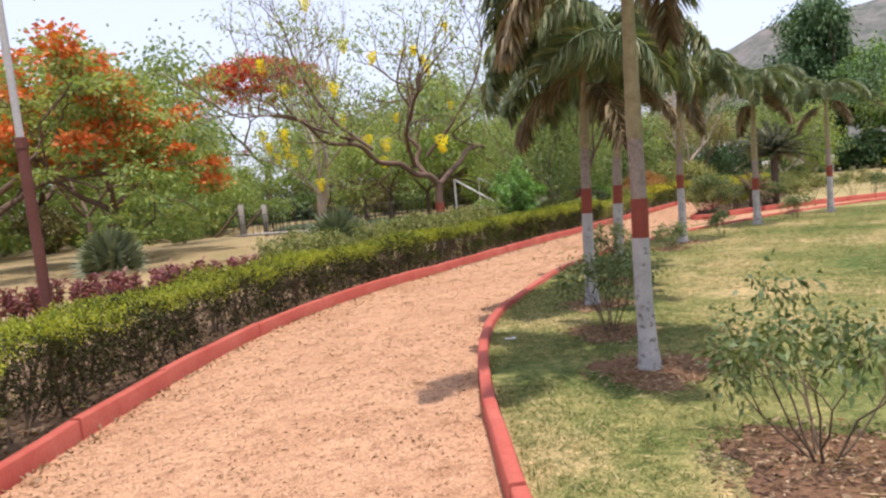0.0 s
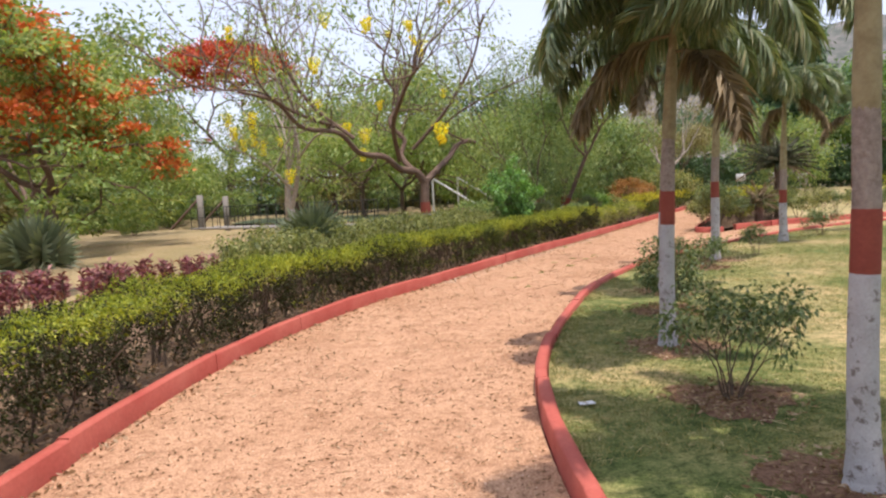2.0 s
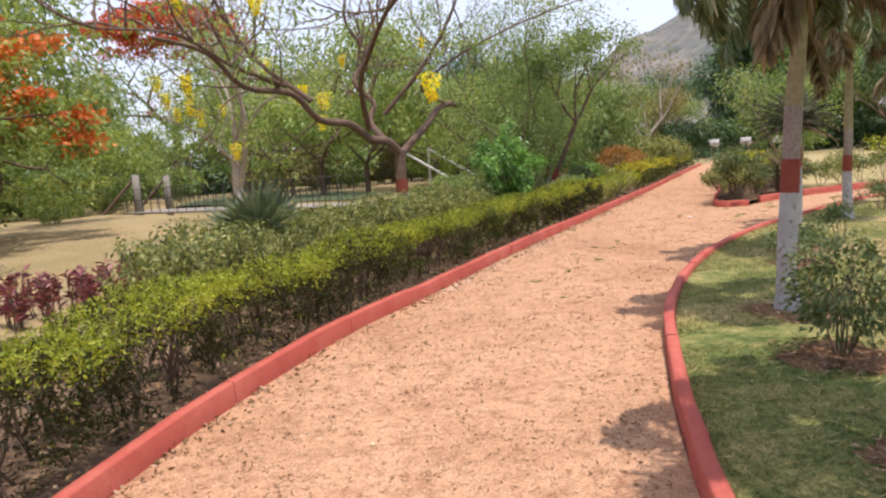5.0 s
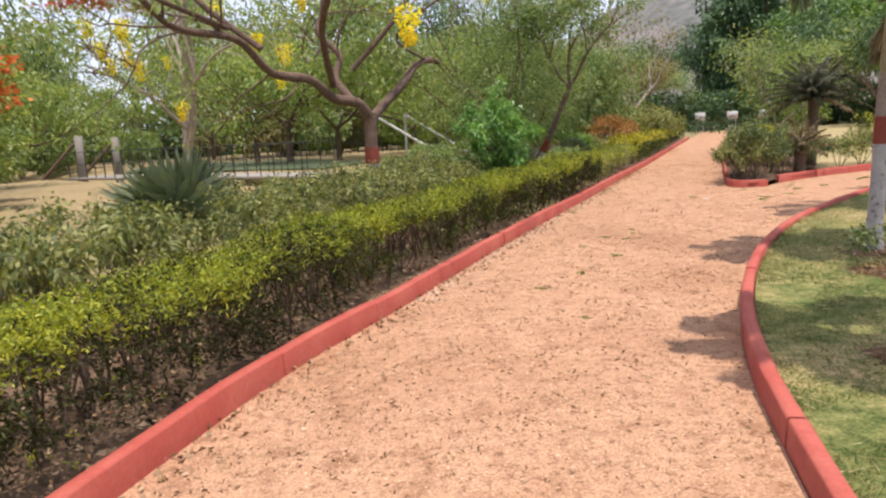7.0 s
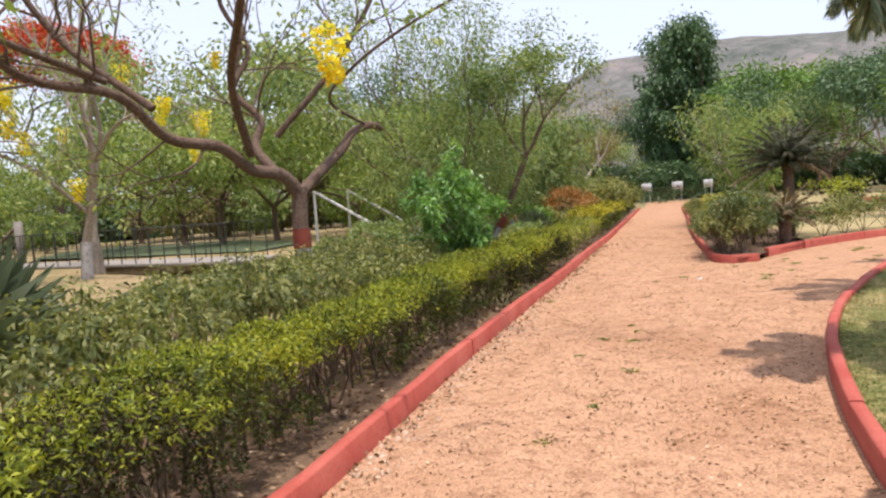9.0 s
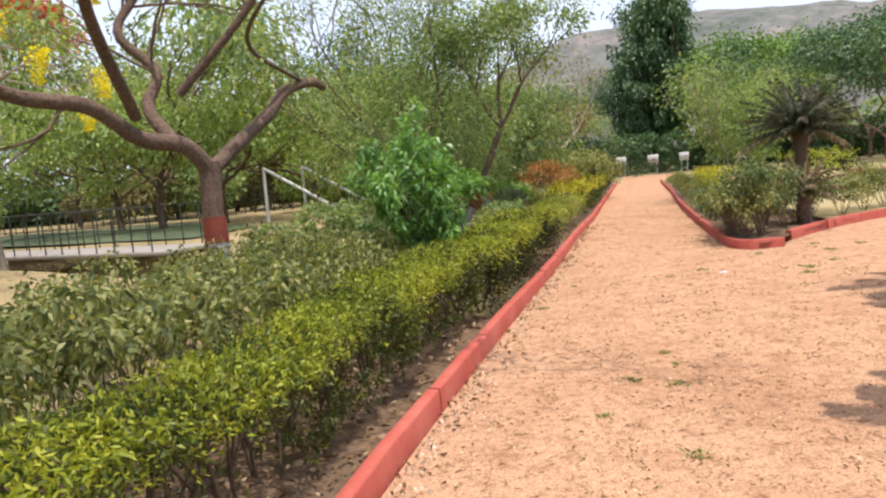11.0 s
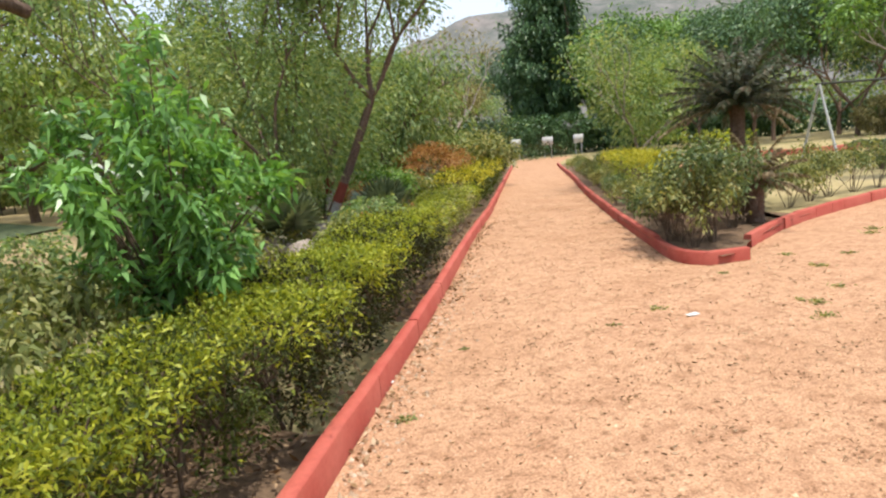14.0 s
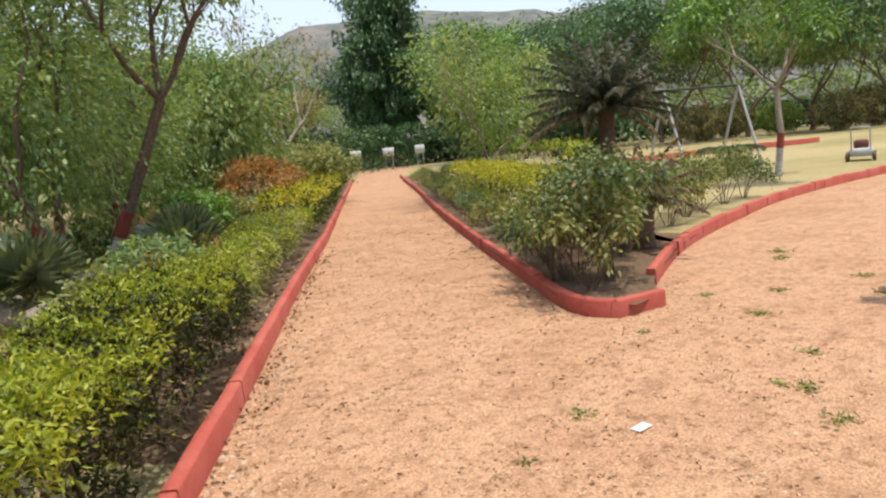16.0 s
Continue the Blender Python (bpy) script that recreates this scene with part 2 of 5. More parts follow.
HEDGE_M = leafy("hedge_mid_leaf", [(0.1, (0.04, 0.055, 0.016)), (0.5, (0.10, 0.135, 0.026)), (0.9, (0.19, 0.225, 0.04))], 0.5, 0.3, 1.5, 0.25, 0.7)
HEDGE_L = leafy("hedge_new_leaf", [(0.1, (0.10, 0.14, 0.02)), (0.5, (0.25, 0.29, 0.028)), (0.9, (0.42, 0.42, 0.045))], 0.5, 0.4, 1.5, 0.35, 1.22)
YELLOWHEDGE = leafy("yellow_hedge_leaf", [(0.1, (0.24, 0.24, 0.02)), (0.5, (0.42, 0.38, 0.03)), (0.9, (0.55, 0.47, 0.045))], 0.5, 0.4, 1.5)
TWIG = surface("twig", [(0.3, (0.09, 0.06, 0.04)), (0.65, (0.17, 0.12, 0.085))], [(0.35, (0.06, 0.04, 0.03)), (0.65, (0.2, 0.15, 0.1))], 5, 40, 0.95, 0.5, 0.01, 0.1)
OLIVE = leafy("olive_leaf", [(0.1, (0.045, 0.058, 0.024)), (0.5, (0.135, 0.155, 0.05)), (0.8, (0.25, 0.24, 0.10)), (0.95, (0.36, 0.27, 0.14))], 0.5, 0.4, 1.5, 0.25, 1.75)
GLOSSY = leafy("glossy_leaf", [(0.1, (0.045, 0.105, 0.028)), (0.5, (0.10, 0.205, 0.05)), (0.9, (0.18, 0.315, 0.085))], 0.36, 0.42, 1.5, 0.5, 1.75)
CORDY = leafy("cordyline_leaf", [(0.1, (0.10, 0.028, 0.035)), (0.5, (0.22, 0.065, 0.075)), (0.9, (0.33, 0.15, 0.13))], 0.5, 0.3, 1.5)
ORANGELEAF = leafy("orange_leaf", [(0.1, (0.20, 0.10, 0.035)), (0.5, (0.36, 0.165, 0.05)), (0.9, (0.46, 0.26, 0.09))], 0.6, 0.3, 1.2)
ROSELEAF = leafy("rose_leaf", [(0.1, (0.035, 0.055, 0.02)), (0.5, (0.085, 0.125, 0.045)), (0.85, (0.17, 0.19, 0.075)), (0.98, (0.3, 0.13, 0.07))], 0.45, 0.3, 1.5, 0.35, 1.45)
FAN = leafy("fan_palm_leaf", [(0.1, (0.075, 0.10, 0.05)), (0.5, (0.15, 0.19, 0.10)), (0.9, (0.27, 0.30, 0.18))], 0.45, 0.25, 1.5, 0.4, 0.9)
CYCADLEAF = leafy("cycad_leaf", [(0.1, (0.035, 0.055, 0.025)), (0.5, (0.085, 0.10, 0.045)), (0.9, (0.17, 0.125, 0.075))], 0.5, 0.2, 1.5, 0.25, 0.8)
FERNY = leafy("ferny_leaf", [(0.1, (0.07, 0.115, 0.03)), (0.5, (0.14, 0.195, 0.06)), (0.9, (0.25, 0.27, 0.10))], 0.6, 0.47, 0.6, 0.3, 1.9)
FLAME = leafy("flame_flower", [(0.1, (0.5, 0.09, 0.025)), (0.5, (0.64, 0.165, 0.04)), (0.9, (0.72, 0.28, 0.08))], 0.6, 0.3, 0.6, 0.3, 1.0)
REDFLAME = leafy("red_flame_flower", [(0.1, (0.42, 0.045, 0.025)), (0.5, (0.56, 0.095, 0.05)), (0.9, (0.66, 0.19, 0.09))], 0.6, 0.35, 0.6, 0.3, 1.0)
YELLOW = leafy("yellow_flower", [(0.1, (0.72, 0.50, 0.01)), (0.5, (0.86, 0.68, 0.02)), (0.9, (0.92, 0.8, 0.1))], 0.6, 0.35, 1.0)
WOODS = leafy("woodland_leaf", [(0.1, (0.045, 0.075, 0.028)), (0.5, (0.098, 0.142, 0.055)), (0.9, (0.19, 0.20, 0.088))], 0.55, 0.47, 0.35, 0.3, 2.3)
WOODS_DRY = leafy("dry_woodland_leaf", [(0.1, (0.09, 0.08, 0.035)), (0.5, (0.19, 0.17, 0.075)), (0.9, (0.30, 0.26, 0.13))], 0.6, 0.35, 0.35, 0.3, 1.35)
# a dark tree leaf of its own; low woods bands use it as shade
WOODS_DARK = leafy("dark_mango_and_shade_leaf", [(0.1, (0.018, 0.04, 0.018)), (0.5, (0.04, 0.08, 0.03)), (0.9, (0.085, 0.135, 0.05))], 0.45, 0.2, 0.4, 0.35, 1.8)
WOODS_BRIGHT = leafy("bright_leaf", [(0.1, (0.05, 0.105, 0.02)), (0.5, (0.115, 0.21, 0.04)), (0.9, (0.2, 0.31, 0.07))], 0.5, 0.3, 0.4, 0.35, 1.3)
# distance haze is mixed into the hill's greyed base colours
HILL = surface("haze_toned_scrub_hill", [(0.38, (0.10, 0.115, 0.10)), (0.5, (0.145, 0.145, 0.135)), (0.62, (0.27, 0.225, 0.21))], [(0.4, (0.075, 0.09, 0.075)), (0.62, (0.23, 0.21, 0.195))], 0.010, 0.07, 1.0, 0.3, 1.0, 0.0)


# ---- building blocks ----
rng = np.random.default_rng(7)


class Soup:
    """Gathers vertices and faces of one part."""

    def __init__(self):
        self.v, self.q, self.n = [], [], 0

    def add(self, v, q):
        v = np.asarray(v, float).reshape(-1, 3)
        self.v.append(v)
        self.q.append(np.asarray(q, int) + self.n)
        self.n += len(v)

    def tube(self, pts, radii, sides=6, cap=True):
        pts, radii = np.asarray(pts, float), np.asarray(radii, float)
        tang = np.gradient(pts, axis=0)
        tang /= np.linalg.norm(tang, axis=1)[:, None] + 1e-9
        side = np.cross(tang, (0.31, 0.17, 0.93) if abs(tang[0][2]) < 0.8 else (0.93, 0.21, 0.1))
        side /= np.linalg.norm(side, axis=1)[:, None] + 1e-9
        other = np.cross(tang, side)
        a = np.arange(sides) * 2 * math.pi / sides
        ring = pts[:, None] + radii[:, None, None] * (side[:, None] * np.cos(a)[None, :, None] + other[:, None] * np.sin(a)[None, :, None])
        k = len(pts)
        i, j = np.meshgrid(np.arange(k - 1), np.arange(sides), indexing="ij")
        q = np.stack([i * sides + j, i * sides + (j + 1) % sides, (i + 1) * sides + (j + 1) % sides, (i + 1) * sides + j], -1).reshape(-1, 4)
        self.add(ring.reshape(-1, 3), q)
        if cap:
            c = np.vstack([ring[-1], pts[-1:] + tang[-1] * radii[-1] * 0.3])
            self.add(c, [[j, (j + 1) % sides, sides, sides] for j in range(sides)])

    def leaves(self, at, way, length, width, fold=0.25, droop=0.0):
        """One folded leaf at each place: base, two sides, tip."""
        at, way = np.asarray(at, float), np.asarray(way, float)
        n = len(at)
        if n == 0:
            return
        way = way / (np.linalg.norm(way, axis=1)[:, None] + 1e-9)
        r = rng.normal(size=(n, 3))
        s = np.cross(way, r)
        s /= np.linalg.norm(s, axis=1)[:, None] + 1e-9
        s = np.where((s[:, 2] < -0.999)[:, None], -s, s)
        up = np.cross(s, way)
        length = np.broadcast_to(length, n)[:, None]
        width = np.broadcast_to(width, n)[:, None]
        mid = at + way * length * 0.45 + up * length * fold * 0.3
        tip = at + way * length - np.array([0, 0, 1.0]) * length * droop
        v = np.stack([at, mid + s * width / 2, tip, mid - s * width / 2], 1)
        self.add(v.reshape(-1, 3), np.arange(4 * n).reshape(n, 4))

    def blades(self, at, way, length, width):
        """Thin two-segment blades."""
        n = len(at)
        way = way / (np.linalg.norm(way, axis=1)[:, None] + 1e-9)
        s = np.cross(way, rng.normal(size=(n, 3)))
        s /= np.linalg.norm(s, axis=1)[:, None] + 1e-9
        length, width = np.broadcast_to(length, n)[:, None], np.broadcast_to(width, n)[:, None]
        v = np.stack([at - s * width / 2, at + s * width / 2, at + way * length], 1)
        self.add(v.reshape(-1, 3), np.repeat(np.arange(3 * n).reshape(n, 3), (1, 1, 2), axis=1))

    def stones(self, at, size):
        """Low lumps with eight faces, half sunk."""
        n = len(at)
        size = np.broadcast_to(size, n)[:, None]
        a = rng.uniform(0, 6.28, n)
        base = np.array([[1, 0, 0], [0.1, 0.8, 0], [-0.9, 0.1, 0], [0, -0.9, 0]])
        c, s = np.cos(a)[:, None], np.sin(a)[:, None]
        vs = []
        for b in base:
            k = size * rng.uniform(0.6, 1.1, (n, 1))
            vs.append(np.hstack([(b[0] * c - b[1] * s) * k, (b[0] * s + b[1] * c) * k, -0.2 * size]) + at)
        top = at + np.hstack([size * rng.uniform(-0.2, 0.2, (n, 2)), size * rng.uniform(0.3, 0.7, (n, 1))])
        vs.append(top)
        v = np.stack(vs, 1)
        i = 5 * np.arange(n)[:, None]
        q = np.concatenate([np.hstack([i + j, i + (j + 1) % 4, i + 4, i + 4]) for j in range(4)])
        self.add(v.reshape(-1, 3), q)

    def mesh(self, name, mat, smooth=False):
        me = bpy.data.meshes.new(name)
        if self.n:
            v, q = np.concatenate(self.v), np.concatenate(self.q)
            tri = q[:, 2] == q[:, 3]
            f3, f4 = q[tri][:, :3], q[~tri]
            me.vertices.add(len(v))
            me.vertices.foreach_set("co", v.ravel())
            loops = np.concatenate([f3.ravel(), f4.ravel()])
            sizes = np.concatenate([np.full(len(f3), 3), np.full(len(f4), 4)])
            starts = np.concatenate([[0], np.cumsum(sizes)[:-1]])
            me.loops.add(len(loops))
            me.loops.foreach_set("vertex_index", loops)
            me.polygons.add(len(sizes))
            me.polygons.foreach_set("loop_start", starts)
            me.update(calc_edges=True)
            if smooth:
                me.polygons.foreach_set("use_smooth", np.ones(len(sizes), bool))
        me.materials.append(mat)
        return me


def part(name, soup, mat, parent=None, label="", smooth=False, at=None):
    ob = new(name, soup if isinstance(soup, bpy.types.Mesh) else soup.mesh(name, mat, smooth))
    if parent:
        ob.parent = parent
    if at is not None:
        ob.matrix_basis = at
    return tagged(ob, label)


def thing(name, x, y, z, label, category, group="", kind="", turn=0.0):
    ob = new(name)
    ob.matrix_basis = pose(x, y, z, 0, 0, turn)
    return tagged(ob, label, category, group, kind)


def box(s, lo, hi, bev=0.0):
    """A box with chamfered upright and top edges."""
    (x0, y0, z0), (x1, y1, z1) = lo, hi
    b = bev
    ringv = [(x0 + b, y0), (x1 - b, y0), (x1, y0 + b), (x1, y1 - b), (x1 - b, y1), (x0 + b, y1), (x0, y1 - b), (x0, y0 + b)]
    cx, cy = (x0 + x1) / 2, (y0 + y1) / 2
    def inset(p):
        return (cx + (p[0] - cx) * (1 - 2 * b / max(x1 - x0, 1e-6)), cy + (p[1] - cy) * (1 - 2 * b / max(y1 - y0, 1e-6)))
    v = [(*p, z0) for p in ringv] + [(*p, z1 - b) for p in ringv] + [(*inset(p), z1) for p in ringv]
    q = []
    for k in (0, 8):
        q += [[k + i, k + (i + 1) % 8, k + 8 + (i + 1) % 8, k + 8 + i] for i in range(8)]
    q += [[16, 17, 18, 19], [16, 19, 20, 23], [20, 21, 22, 23], [0, 3, 2, 1], [0, 7, 4, 3], [4, 7, 6, 5]]
    s.add(v, q)


def smooth_line(pts, step=0.25):
    """A gliding curve through plan points, at even steps."""
    p = np.asarray(pts, float)
    ext = np.vstack([2 * p[0] - p[1], p, 2 * p[-1] - p[-2]])
    out = []
    for i in range(1, len(ext) - 2):
        a, b, c, d = ext[i - 1:i + 3]
        t = np.linspace(0, 1, 24, endpoint=False)[:, None]
        out.append(0.5 * ((2 * b) + (c - a) * t + (2 * a - 5 * b + 4 * c - d) * t ** 2 + (3 * b - a - 3 * c + d) * t ** 3))
    out = np.vstack(out + [p[-1:]])
    run = np.concatenate([[0], np.cumsum(np.linalg.norm(np.diff(out, axis=0), axis=1))])
    s = np.arange(0, run[-1], step)
    return np.stack([np.interp(s, run, out[:, 0]), np.interp(s, run, out[:, 1])], 1)


def normals_left(line):
    t = np.gradient(line, axis=0)
    t /= np.linalg.norm(t, axis=1)[:, None]
    return np.stack([-t[:, 1], t[:, 0]], 1)


def upon(line, dist):
    """Plan point and left normal at a distance along a line."""
    run = np.concatenate([[0], np.cumsum(np.linalg.norm(np.diff(line, axis=0), axis=1))])
    n = normals_left(line)
    p = np.array([np.interp(dist, run, line[:, 0]), np.interp(dist, run, line[:, 1])])
    m = np.array([np.interp(dist, run, n[:, 0]), np.interp(dist, run, n[:, 1])])
    return p, m / np.linalg.norm(m)


# ---- the plan: edges of the path, seen from above ----
LEFT = smooth_line([(-2.5, -8), (-2.68, -3), (-2.7, 1), (-2.66, 3.8), (-2.61, 5.2), (-2.5, 6.45), (-2.31, 7.75), (-1.9, 9.25), (-1.02, 11.28), (-0.09, 12.8), (1.31, 15.18), (2.68, 17.39),
                    (4.42, 20.15), (6.68, 23.85), (9.2, 27.85), (12.5, 33.3), (16.5, 39.9), (21.9, 48.8)])
RIGHT = smooth_line([(0.5, -8), (0.3, -3), (0.22, 1), (0.18, 3.2), (0.16, 4.6), (0.22, 5.9), (0.41, 7.1), (0.78, 8.28), (1.21, 9.38), (1.81, 10.72), (2.61, 12.06), (3.54, 13.31),
                     (4.6, 14.5), (5.75, 15.55), (7.3, 16.75), (8.9, 17.85), (10.3, 18.65), (12.5, 19.5), (15.5, 20.0), (20, 20.0), (30, 19.0)])
BED_L = smooth_line([(23.6, 46.8), (20.6, 42.0), (16.5, 35.3), (12.35, 28.7), (9.7, 24.3), (8.14, 21.6), (7.52, 20.5), (7.42, 20.05), (7.62, 19.74)])
BED_R = smooth_line([(8.02, 19.86), (8.5, 20.25), (9.3, 20.66), (10.4, 21.15), (12.4, 21.7), (15.4, 22.25), (20, 22.2), (30, 21.2)])
LNORM = normals_left(LEFT)


def left_of(x, y):
    """Signed distance to the left edge of the path; more is further left."""
    x, y = np.atleast_1d(x).astype(float), np.atleast_1d(y).astype(float)
    d2 = (x[:, None] - LEFT[None, :, 0]) ** 2 + (y[:, None] - LEFT[None, :, 1]) ** 2
    k = d2.argmin(1)
    return np.sqrt(d2.min(1)) * np.sign((x - LEFT[k, 0]) * LNORM[k, 0] + (y - LEFT[k, 1]) * LNORM[k, 1])


def rise(d):
    """Height of the ground at a distance left of the path: a low bank that flattens out."""
    s = np.clip((np.asarray(d, float) - 2.0) / 7.0, 0, 1)
    e = np.clip((np.asarray(d, float) - 38) / 20, 0, 1)
    return 0.05 + 0.37 * s * s * (3 - 2 * s) - 0.46 * e * e * (3 - 2 * e)


def ditch(x, y):
    """Depth of the dry ditch that runs under the footbridge."""
    u = (np.asarray(x) + 4.4) * 0.76 + (np.asarray(y) - 28.2) * 0.65
    v = -(np.asarray(x) + 4.4) * -0.65 + (np.asarray(y) - 28.2) * 0.76
    return 0.75 * np.exp(-(u / 0.9) ** 2 - (v / 3.2) ** 2)


def gz(x, y):
    """Ground height on the left of the path."""
    return float(rise(left_of(x, y))[0] - ditch(x, y))


# ---- large structure ----
def sheet(name, rings, mat, label, category, smooth=True):
    """A strip of ground between lines of points."""
    s = Soup()
    k, n = len(rings), len(rings[0])
    i, j = np.meshgrid(np.arange(k - 1), np.arange(n - 1), indexing="ij")
    s.add(np.concatenate(rings), np.stack([i * n + j, i * n + j + 1, (i + 1) * n + j + 1, (i + 1) * n + j], -1).reshape(-1, 4))
    return tagged(part(name, s, mat, smooth=smooth), label, category, kind="structure")


def area(name, outline, z, mat, label, category):
    """A flat piece of ground inside a plan outline."""
    bm = bmesh.new()
    bm.faces.new([bm.verts.new((x, y, z)) for x, y in outline])
    bmesh.ops.triangulate(bm, faces=bm.faces[:])
    bmesh.ops.recalc_face_normals(bm, faces=bm.faces[:])
    if sum(f.normal.z * f.calc_area() for f in bm.faces) < 0:
        bmesh.ops.reverse_faces(bm, faces=bm.faces[:])
    me = bpy.data.meshes.new(name)
    bm.to_mesh(me)
    bm.free()
    me.materials.append(mat)
    return tagged(new(name, me), label, category, kind="structure")


g = Soup()
R0 = 2500.0
g.add([(-R0, -R0, -0.06), (R0, -R0, -0.06), (R0, R0, -0.06), (-R0, R0, -0.06)], [[0, 1, 2, 3]])
tagged(part("ground", g, FAR), "dry scrubby ground reaching to the hills", "ground", kind="structure")
path_outline = np.vstack([LEFT, [(24, 52), (30, 62), (34, 60), (27, 50)], BED_L, BED_R, [(30, 19.0)], RIGHT[::-1]])
area("path", path_outline, 0.0, PATH, "sandy orange gravel footpath with scattered dry leaves", "path")
OFFS = [0.09, 0.4, 0.8, 1.3, 1.8, 2.5] + [3.0 + 0.6 * k for k in range(22)] + [17.5, 20, 24, 30, 38, 44, 50, 60]
strip = LEFT[::3]
sn = normals_left(strip)
for a, b, mat, nm, lb, cat in ((0, 6, SOIL, "planting_bed", "dry brown soil strip under the clipped hedge", "soil"),
                               (5, len(OFFS), DRYLAWN, "lawn_dry", "patchy dry straw-coloured grass bank", "lawn")):
    rings = []
    for o in OFFS[a:b]:
        p = strip + sn * o
        z = rise(np.full(len(p), o)) + (0.03 * np.array([noise.noise((x * 0.5, y * 0.5, 3)) for x, y in p]) if o > 0.3 else 0) - ditch(p[:, 0], p[:, 1])
        rings.append(np.column_stack([p, z]))
    sheet(nm, rings, mat, lb, cat)
rn = normals_left(RIGHT)
lawn_edge = RIGHT - rn * 0.10
area("lawn_right", np.vstack([lawn_edge, [(60, 18), (60, -20), (0.6, -20)]]), 0.10, LAWN, "mown lawn, green by the kerb and sunburnt further out", "lawn")
bl_in = BED_L - normals_left(BED_L) * -0.10
br_in = BED_R + normals_left(BED_R) * 0.10
area("lawn_far", np.vstack([bl_in[:-8], [(7.75, 20.5), (8.4, 20.45)], br_in[5:], [(60, 21), (60, 60), (34, 60)]]), 0.085, LAWN_FAR, "sunburnt lawn behind the flower bed", "lawn")

bl_deep = bl_in[:-6] + normals_left(bl_in[:-6]) * 2.0
area("planting_bed_2", np.vstack([BED_L[8:-3], [(7.62, 19.8), (8.05, 19.86)], BED_R[1:14], [(10.6, 22.6)], bl_deep[::-1][4:-8]]), 0.095, SOIL, "dark soil of the flower bed at the fork", "soil")

# kerbs: separate blocks of painted masonry, none quite in line with the next
kerbs = {}


def kerb_run(name, line, side, length, width=0.09, height=0.155, label=""):
    owner = tagged(new(name), label, "kerb", kind="structure")
    run = np.concatenate([[0], np.cumsum(np.linalg.norm(np.diff(line, axis=0), axis=1))])
    n = normals_left(line) * side
    s0 = 0.0
    while s0 < run[-1] - 0.3:
        s1 = min(s0 + length * rng.uniform(0.75, 1.25), run[-1])
        if run[-1] - s1 < 0.5:
            s1 = run[-1]
        u = np.linspace(s0 + 0.004, s1 - 0.004, max(3, int((s1 - s0) / 0.22)))
        p = np.stack([np.interp(u, run, line[:, 0]), np.interp(u, run, line[:, 1])], 1)
        m = np.stack([np.interp(u, run, n[:, 0]), np.interp(u, run, n[:, 1])], 1)
        h = height + rng.normal(0, 0.006) + 0.005 * np.sin(u * 3.1 + s0)
        off = rng.normal(0, 0.005)
        c = 0.012
        prof = [(0.0, -0.05), (0.004, h - c), (c, h), (width - c, h + 0.002), (width, h - c), (width + 0.006, -0.05)]
        rings = [np.column_stack([p + m * (a + off + 0.003 * np.sin(u * 7 + a * 90))[:, None], b + np.zeros(len(u))]) for a, b in prof]
        v = np.stack(rings, 1)
        k, w = len(u), len(prof)
        i, j = np.meshgrid(np.arange(k - 1), np.arange(w - 1), indexing="ij")
        q = np.stack([i * w + j, (i + 1) * w + j, (i + 1) * w + j + 1, i * w + j + 1], -1).reshape(-1, 4)
        if side > 0:
            q = q[:, ::-1]
        so = Soup()
        so.add(v.reshape(-1, 3), q)
        ends = [[0, 1, 4, 5], [1, 2, 3, 4]]
        so.add(v[0], [e[::-1] for e in ends] if side < 0 else ends)
        so.add(v[-1], ends if side < 0 else [e[::-1] for e in ends])
        part("kerb_stone", so, KERB, owner)
        s0 = s1
    return owner


kerb_run("kerb_1", LEFT, 1, 1.7, label="low red-painted masonry kerb along the hedge")
kerb_run("kerb_2", RIGHT, -1, 1.5, label="low red-painted masonry kerb curving round the lawn")
kerb_run("kerb_3", np.vstack([BED_L, [(8.02, 19.8)]]), 1, 1.4, label="low red-painted kerb round the flower bed, chipped")
kerb_run("kerb_4", BED_R[3:], 1, 0.5, label="low red-painted kerb of short blocks along the side path")
kerb_run("kerb_5", smooth_line([(24.5, 34.5), (26.0, 32.6), (29.0, 31.6), (33.0, 29.5)]), 1, 1.6, 0.12, 0.3, label="low red-painted kerb round the far lawn")

# hills
hill = Soup()
hx, hy = np.meshgrid(np.linspace(0, 1, 90), np.linspace(0, 1, 26), indexing="ij")
ang = np.radians(76 - 96 * hx)
ridge = np.interp(14 + 96 * hx, [14, 18, 22, 24, 26, 27.5, 30, 37, 41.5, 46.5, 60, 80, 95, 110], [12, 68, 102, 104, 118, 124, 126, 126, 122, 112, 122, 128, 120, 80])
dist = 520 + 260 * hy
wob = np.array([[noise.fractal((a * 14, b * 5, 1), 0.9, 2.1, 5) for a, b in zip(r1, r2)] for r1, r2 in zip(hx, hy)])
hz = ridge * np.sin(np.minimum(hy * 1.25, 1.0) * math.pi / 2) ** 0.8 * (dist / 640) * 0.93 + wob * 7 * np.minimum(1, hy * 4) - 2
i, j = np.meshgrid(np.arange(89), np.arange(25), indexing="ij")
hill.add(np.stack([dist * np.cos(ang), dist * np.sin(ang), hz], -1).reshape(-1, 3), np.stack([i * 26 + j, i * 26 + j + 1, (i + 1) * 26 + j + 1, (i + 1) * 26 + j], -1).reshape(-1, 4))
tagged(part("backdrop", hill, HILL, smooth=True), "scrub-covered hill with bare rock patches, distance haze put into its grey colour", "hill", kind="structure")


